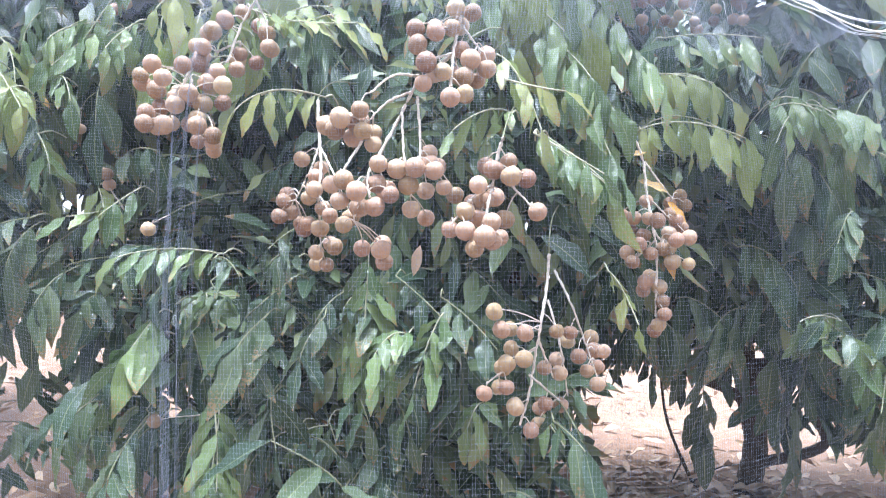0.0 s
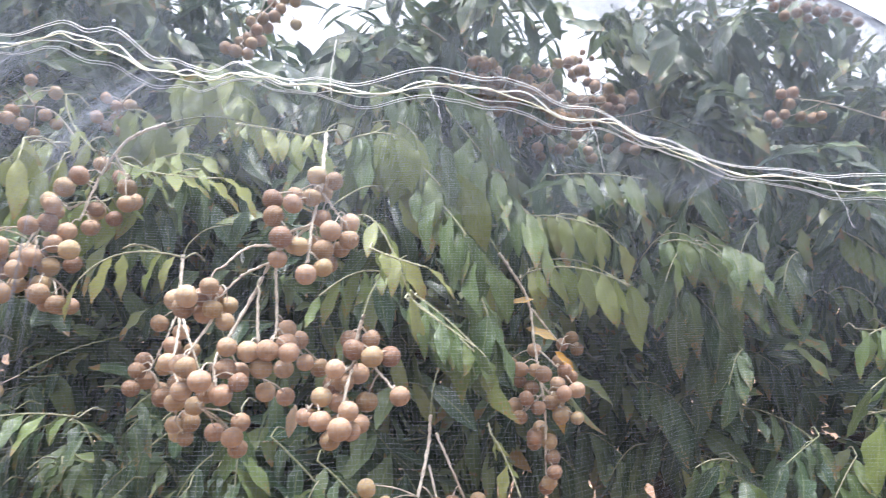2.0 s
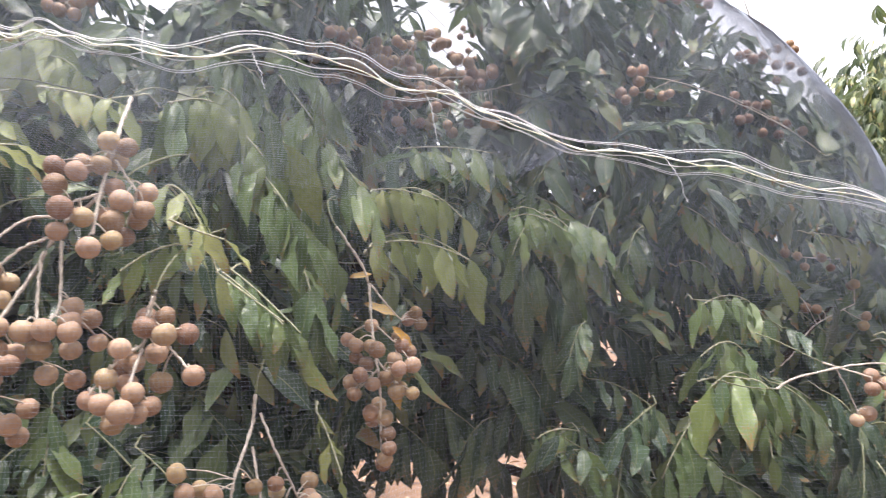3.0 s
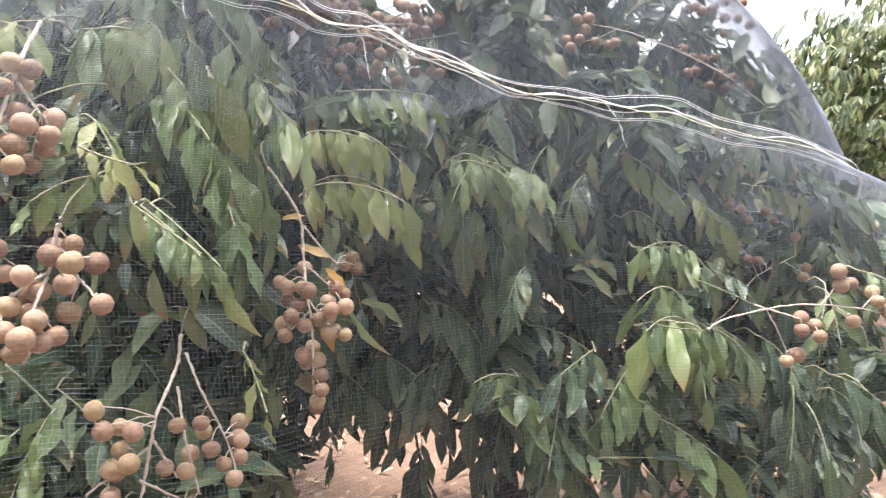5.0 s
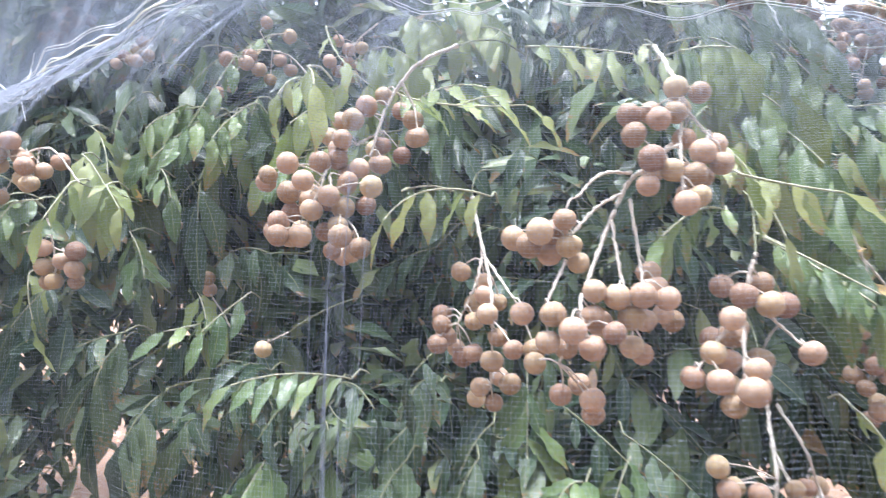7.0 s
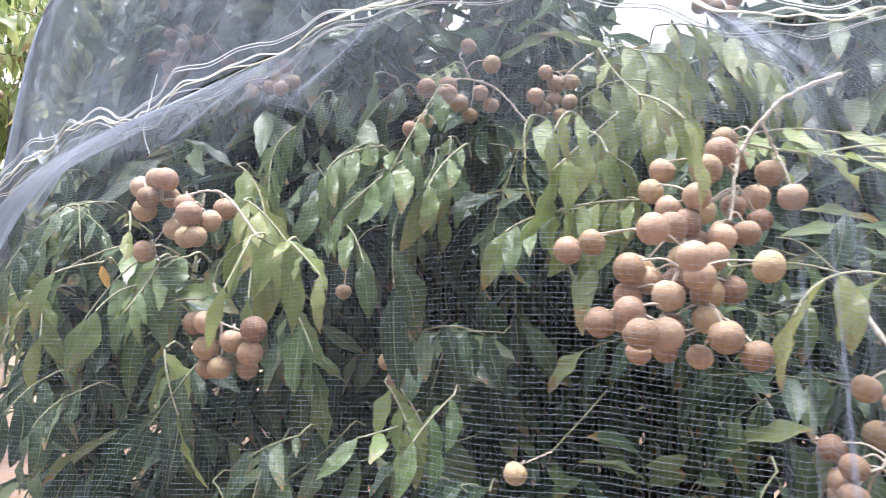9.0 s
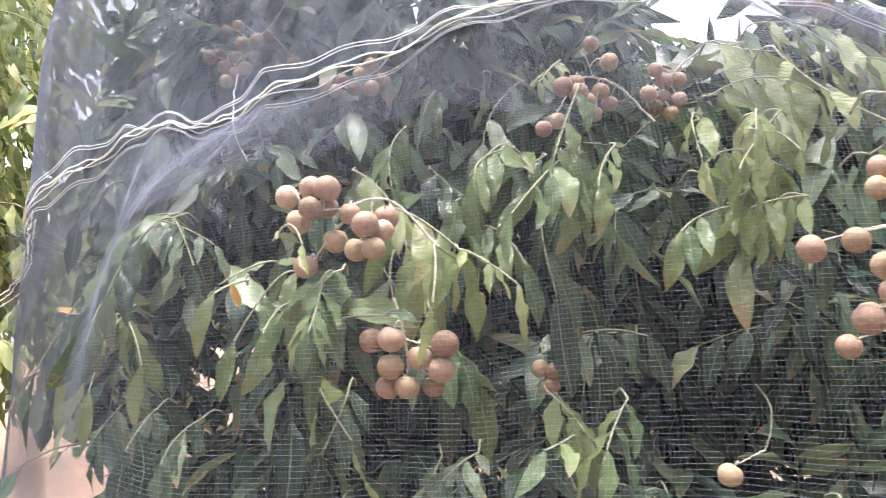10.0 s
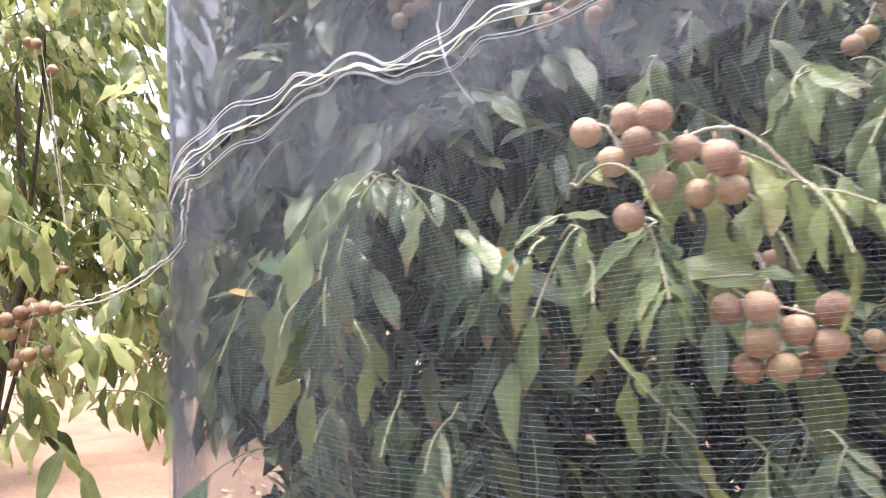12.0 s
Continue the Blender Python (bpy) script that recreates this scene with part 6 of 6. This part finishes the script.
def three_sided(lines, r):
    """Thin three-sided threads along many lines of equal length: (lines, points, 3)."""
    m, n = lines.shape[:2]
    along = np.gradient(lines, axis=1)
    along /= np.linalg.norm(along, axis=2, keepdims=True) + 1e-9
    ref = np.array([0.05, -1.0, 0.1])
    u = np.cross(along, ref)
    u /= np.linalg.norm(u, axis=2, keepdims=True) + 1e-9
    v = np.cross(along, u)
    ring = [lines + r * (np.cos(a) * u + np.sin(a) * v) for a in (0.5, 2.6, 4.7)]
    verts = np.stack(ring, 2).reshape(-1, 3)
    i, j, k = np.meshgrid(np.arange(m), np.arange(n - 1), np.arange(3), indexing="ij")
    at, nxt = (i * n + j) * 3, (k + 1) % 3
    return verts, np.stack([at + k, at + nxt, at + 3 + nxt, at + 3 + k], -1).reshape(-1, 4)


def net_threads(sheet, pitch, seed, along_steps, up_steps, gather, thick=0.000118):
    rng = np.random.default_rng(seed)
    width = np.linalg.norm(np.diff(sheet[:, sheet.shape[1] // 2], axis=0), axis=1).sum()
    height = np.linalg.norm(np.diff(sheet[sheet.shape[0] // 2], axis=0), axis=1).sum()
    nu, nv = int(width / pitch), int(height / pitch)
    # uprights keep their spacing along the cloth, so that folds gather them; the slack left end is bunched
    row = sheet[:, int(0.45 * sheet.shape[1])]
    step = np.linalg.norm(np.diff(row, axis=0), axis=1) * (1 + gather * np.clip((-0.5 - row[1:, 0]) * 2.0, 0, 1))
    cloth = np.r_[0, np.cumsum(step)]
    nu = int(cloth[-1] / pitch)
    fu = np.interp((np.arange(nu) + 0.5 + rng.normal(0, 0.04, nu)) / nu, cloth / cloth[-1], np.linspace(0, 1, len(cloth)))
    bends = np.interp(np.linspace(0, 1, along_steps), cloth / cloth[-1], np.linspace(0, 1, len(cloth)))
    fv = np.linspace(0, 1, up_steps)
    sway = 0.00008 * np.sin(fv[None] * 61 + rng.uniform(0, 6.28, (nu, 1))) + 0.0012 * np.sin(fv[None] * 7 + fu[:, None] * 30) + 0.0005 * np.sin(fv[None] * 19 - fu[:, None] * 75)
    uprights = sampled(sheet, fu[:, None] + sway, np.repeat(fv[None], nu, 0))
    fv = (np.arange(nv) + 0.5 + rng.normal(0, 0.04, nv)) / nv
    fu = bends
    sway = 0.0003 * np.sin(fu[None] * 160 + rng.uniform(0, 6.28, (nv, 1))) + 0.0015 * np.sin(fu[None] * 60 + fv[:, None] * 12) + 0.004 * np.sin(fu[None] * 17 + fv[:, None] * 9)
    levels = sampled(sheet, np.repeat(fu[None], nv, 0), fv[:, None] + sway)
    return joined([three_sided(uprights, thick), three_sided(levels, thick)])


tagged(net_part("side_panel", *net_threads(SIDE_SHEET, 0.0047, 1, 280, 44, 0.45), NET, "fine whitish square-meshed netting"), kind="stuff")
# threads above the seam are thickened and set closer to imitate bright haze
tagged(net_part("top_panel", *net_threads(TOP_SHEET, 0.8 * 0.0047, 2, 120, 19, 1.0, 0.00026), NET, "fine whitish square-meshed netting"), kind="stuff")


def overlap_sheet():
    """Added hem layer, hung behind the side panel from the seam, to thicken haze."""
    rows, out = 24, []
    for col in SIDE_SHEET[::2]:
        x, z = col[-1, 0], col[:, 2]
        if not -1.72 < x < 0.7:
            continue
        drop = float(np.interp(x, [-1.7, -1.2, -0.95, -0.85, -0.5, -0.35, 0.3, 0.55, 0.7], [0.16, 0.17, 0.20, 0.22, 0.27, 0.24, 0.22, 0.12, 0.01])) * (1 + 0.12 * np.sin(x * 9) + 0.07 * np.sin(x * 23))
        at = np.linspace(z[-1] - drop, z[-1], rows)
        order = np.argsort(z)
        line = np.stack([np.interp(at, z[order], col[order, a]) for a in range(3)], -1)
        line[:, 1] += 0.02 + 0.012 * np.sin(x * 31 + np.linspace(0, 3, rows)) + 0.008 * np.sin(x * 67)
        out.append(line)
    return np.array(out)


tagged(net_part("overlap_panel", *net_threads(overlap_sheet(), 1.15 * 0.0047, 7, 110, 24, 0.6), NET, "second layer of whitish netting under the seam"), kind="stuff")


def hem_sheet():
    """The gathered end of the netting, which hangs in a roll of close folds from the seam's end to the soil."""
    n, rows = 90, 40
    out = []
    for s in np.linspace(0, 1, n):
        z = np.linspace(1.40, 0.03, rows)
        sway = 0.012 * np.sin(z * 4.0) - 0.02 * (1.4 - z)
        x = -1.64 + 0.075 * (s - 0.5) * (1 + 0.25 * np.sin(z * 5)) + sway
        y = 1.775 + 0.022 * np.sin(s * 44 + 0.6 * np.sin(z * 3)) + 0.02 * np.sin(z * 2.5)
        out.append(np.stack([x, y, z], -1))
    return np.array(out)


tagged(net_part("gathered_end", *net_threads(hem_sheet(), 0.0047, 9, 90, 30, 0.0), NET, "gathered roll of netting at the end of the seam"), kind="stuff")


def seam_cord(height, wave, r, mat, seed, lead):
    """One cord of the seam, slack and wavy, that wanders about its height over the seam line."""
    rng = np.random.default_rng(seed)
    line = smooth_line(SEAM, 1100)
    s = np.linspace(0, 1, len(line))
    a, b, c = rng.uniform(0, 6.28, 3)
    swing = wave * (np.sin(s * 95 + a) + 0.7 * np.sin(s * 173 + b) + 0.5 * np.sin(s * 311 + c))
    # short kinks where the cord runs in and out of the mesh
    kinks = np.interp(s, np.linspace(0, 1, 150), rng.normal(0, 0.0014, 150))
    shared_swing = 0.007 * np.sin(s * 74) + 0.005 * np.sin(s * 171 + 1)
    open_up = (0.7 + 0.3 * np.sin(s * 37 + 1.2)) * np.interp(s, [0, 0.35, 0.55, 1], [0.6, 0.7, 0.85, 0.9])
    line = line + np.stack([0 * s, np.full_like(s, lead), height * open_up + swing + shared_swing + kinks], -1)
    v, f = tube_arrays(line, r, r, 6)
    return net_part("seam_cord", v, f, mat, "slack white cord in the seam")


seam_cord(0.040, 0.0016, 0.0007, CORD, 1, -0.012)
seam_cord(0.033, 0.0016, 0.0007, CORD, 1, -0.012)
seam_cord(0.006, 0.0036, 0.0013, CORD, 3, -0.014)
seam_cord(-0.002, 0.0036, 0.0011, CORD_YELLOW, 4, -0.016)
seam_cord(-0.010, 0.0030, 0.0009, CORD, 6, -0.014)
seam_cord(-0.032, 0.0016, 0.0007, CORD, 5, -0.012)
seam_cord(-0.038, 0.0016, 0.0007, CORD, 5, -0.012)


def loose_cord(points, shift, seed):
    """A cord end that hangs from the seam's end and trails out to the neighbouring tree."""
    line = smooth_line(points, 90) + np.array(shift)
    wave = np.random.default_rng(seed).normal(0, 1, (90, 3)).cumsum(0)
    wave -= np.linspace(0, 1, 90)[:, None] * wave[-1]
    net_part("loose_cord", *tube_arrays(line + 0.0012 * wave, 0.0014, 0.0012, 6), CORD, "white cord end that trails from the seam")


TRAIL = [(-1.598, 1.7, 1.411), (-1.613, 1.72, 1.358), (-1.628, 1.74, 1.314), (-1.73, 1.85, 1.293), (-1.834, 1.95, 1.276), (-1.99, 2.1, 1.263), (-2.138, 2.2, 1.251), (-2.365, 2.35, 1.254)]
loose_cord(TRAIL, (0, -0.02, 0), 1)
loose_cord(TRAIL, (0.004, -0.015, -0.014), 2)


def tie_string(points, seed):
    """A short thin end of thread that ties the seam and dangles over the netting."""
    line = smooth_line(points, 40)
    wave = np.random.default_rng(seed).normal(0, 0.0006, (40, 3)).cumsum(0)
    wave -= np.linspace(0, 1, 40)[:, None] * wave[-1]
    net_part("tie_string", *tube_arrays(line + wave, 0.0008, 0.0006, 5), CORD, "thin dangling white tie string")


tie_string([(-1.195, 1.56, 1.60), (-1.198, 1.555, 1.55), (-1.185, 1.52, 1.49), (-1.16, 1.50, 1.44)], 1)
tie_string([(0.008, 1.245, 1.57), (0.006, 1.235, 1.53), (0.004, 1.225, 1.47)], 2)
tie_string([(0.42, 1.33, 1.45), (0.435, 1.32, 1.40), (0.44, 1.31, 1.36)], 3)
tie_string([(0.15, 1.26, 1.50), (0.165, 1.25, 1.46), (0.175, 1.24, 1.43)], 4)
tie_string([(0.90, 1.51, 1.37), (0.925, 1.50, 1.33), (0.93, 1.48, 1.28)], 5)


# ---- beyond the net ----
def sapling():
    """A thin bent sapling that stands on the soil behind the tree."""
    at = (0.78, 2.9, 0.0)
    plant = tagged(new("sapling"), "thin bare leaning brown sapling on the soil", "sapling")
    plant.location = at
    lines = [[(0.0, 0, 0), (-0.07, -0.03, 0.14), (-0.14, -0.06, 0.32), (-0.17, -0.08, 0.55), (-0.20, -0.1, 0.75)], [(-0.07, -0.03, 0.14), (-0.11, -0.02, 0.05), (-0.13, -0.02, 0.0)], [(-0.03, 0, 0.05), (0.08, 0.03, 0.1), (0.16, 0.05, 0.11)]]
    v, f = joined([tube_arrays(smooth_line(p, 16), 0.008 if k == 0 else 0.004, 0.004 if k == 0 else 0.002, 6, 0.08) for k, p in enumerate(lines)])
    stem = new("stem", mesh_from("stem", v, f, BARK))
    child(stem, plant)
    stem.location = at
    stem.matrix_parent_inverse = Matrix.Translation(-Vector(at))


sapling()


def masonry_block():
    """A worn, slightly uneven block with rounded edges."""
    rng = np.random.default_rng(4)
    bm = bmesh.new()
    bmesh.ops.create_cube(bm, size=1)
    bmesh.ops.scale(bm, vec=(0.30, 0.16, 0.19), verts=bm.verts)
    bmesh.ops.bevel(bm, geom=list(bm.edges), offset=0.012, segments=2, affect="EDGES")
    bmesh.ops.subdivide_edges(bm, edges=list(bm.edges), cuts=1)
    for v in bm.verts:
        v.co += Vector(rng.normal(0, 0.0015, 3))
        v.co.z += 0.085
    me = bpy.data.meshes.new("masonry_block")
    bm.to_mesh(me)
    me.materials.append(bark_material("pale_plaster", (0.58, 0.46, 0.45), (0.80, 0.72, 0.72), 25))
    block = tagged(new("masonry_block", me), "pale pinkish-white masonry block on the sandy soil", "block")
    block.matrix_basis = pose(2.02, 4.05, 0.0, 0, 0, -14)


masonry_block()


def off_line(p, a, b):
    a, b = np.array(a), np.array(b)
    f = np.clip((p - a) @ (b - a) / ((b - a) @ (b - a)), 0, 1)
    return float(np.linalg.norm(p - a - f * (b - a)))


def other_tree(at, height, spread, low, seed, sprays, label, leaf, mat, girth, variants=PLAIN_LEAFLETS, lean=0.1, clear=()):
    """A neighbouring orchard tree: trunk, limbs, and a crown of many feathered leaves in uneven clumps."""
    rng = np.random.default_rng(seed)
    ob = tagged(new("orchard_tree"), label, "tree", "orchard trees")
    ob.location = at
    top = np.array([lean, 0, height * 0.55])

    def grown(name, arrays, mat, kind=""):
        o = new(name, mesh_from(name, *arrays[:2], mat, *arrays[2:]))
        o.parent = ob
        if kind:
            tagged(o, kind=kind)

    grown("trunk", tube_arrays(smooth_line([(0, 0, -0.02), (0.3 * lean, 0.02, height * 0.25), top], 12), girth * height, 0.6 * girth * height, 9, 0.06), BARK)
    frames, stems = [], []
    clumps = []
    for k in range(26):
        a, e = rng.uniform(0, 6.28), rng.uniform(-0.35, 1.0)
        out = rng.uniform(0.55, 1.0) * spread
        c = np.array([out * np.cos(a) * np.cos(e * 1.2), out * np.sin(a) * np.cos(e * 1.2), low + (height - low) * (0.35 + 0.6 * e * rng.uniform(0.7, 1))])
        c[2] = max(c[2], low + 0.12)
        clumps.append(c)
        if k % 3 == 0:
            grown("limb", tube_arrays(smooth_line([top * rng.uniform(0.5, 0.9), 0.5 * (top + c) + rng.normal(0, 0.05, 3), c], 10), 0.4 * girth * height, 0.1 * girth * height, 6, 0.05), BARK)
    for k in range(sprays):
        c = clumps[rng.integers(len(clumps))]
        base = c + rng.normal(0, 0.22 * spread, 3) * np.array([1, 1, 0.75])
        if base[2] < low or base[2] > height or any(off_line(base + np.array(at), *line) < wide for line, wide in clear):
            continue
        away = base * np.array([1, 1, 0]) / (np.linalg.norm(base[:2]) + 0.1)
        tip = base + rng.uniform(0.12, 0.24) * (away * 0.8 + np.array([*rng.normal(0, 0.5, 2), rng.uniform(-0.7, 0.2)]))
        stem, some = spray_frames(base, 0.5 * (base + tip) + np.array([0, 0, 0.03]), tip, 7, leaf * rng.uniform(0.8, 1.15), rng.uniform(0.4, 1.2), rng)
        frames += some
        stems.append(tube_arrays(stem[::4], 0.003, 0.0015, 3))
    grown("twig_growth", joined(stems), TWIG, "stuff")
    grown("crown", leaf_cloud(frames, variants, rng), mat, "stuff")
    return ob


other_tree((-2.95, 2.9, 0), 2.9, 1.05, 0.75, 31, 1050, "leafy orchard tree without a net, leaves coloured as in brighter light", 0.125, SUNLIT_LEAF, 0.007, LEAFLETS, lean=0.35, clear=[(((-2.0, 2.2, 1.24), (-1.3, 0.9, 1.2)), 0.2), (((-1.42, 1.35, 1.0), (-2.3, 3.6, 0.6)), 0.2)])
other_tree((5.35, 5.8, 0), 3.1, 1.4, 0.25, 32, 3300, "round-crowned green orchard tree on bare soil", 0.125, ORCHARD_LEAF, 0.03)
plainer = other_tree((0.6, 8.4, 0), 3.4, 1.5, 0.5, 33, 950, "round-crowned green orchard tree on bare soil", 0.19, ORCHARD_LEAF, 0.03, FAR_LEAFLETS)
# unseen trees at negative y: added to close the row and cut low light
for n, (x, y, turn, size) in enumerate([(-3.4, 8.8, 130, 0.95), (-6.6, 6.2, 200, 1.0), (8.2, 8.6, 260, 1.45), (9.8, 5.0, 170, 1.0), (-6.5, 1.5, 70, 1.0), (0.3, -2.5, 10, 1.25), (3.4, -2.4, 100, 1.25), (-2.9, -2.5, 220, 1.25)]):
    t = copy_thing(plainer, pose(x, y, 0, 0, 0, turn))
    t.scale = (size, size, size)
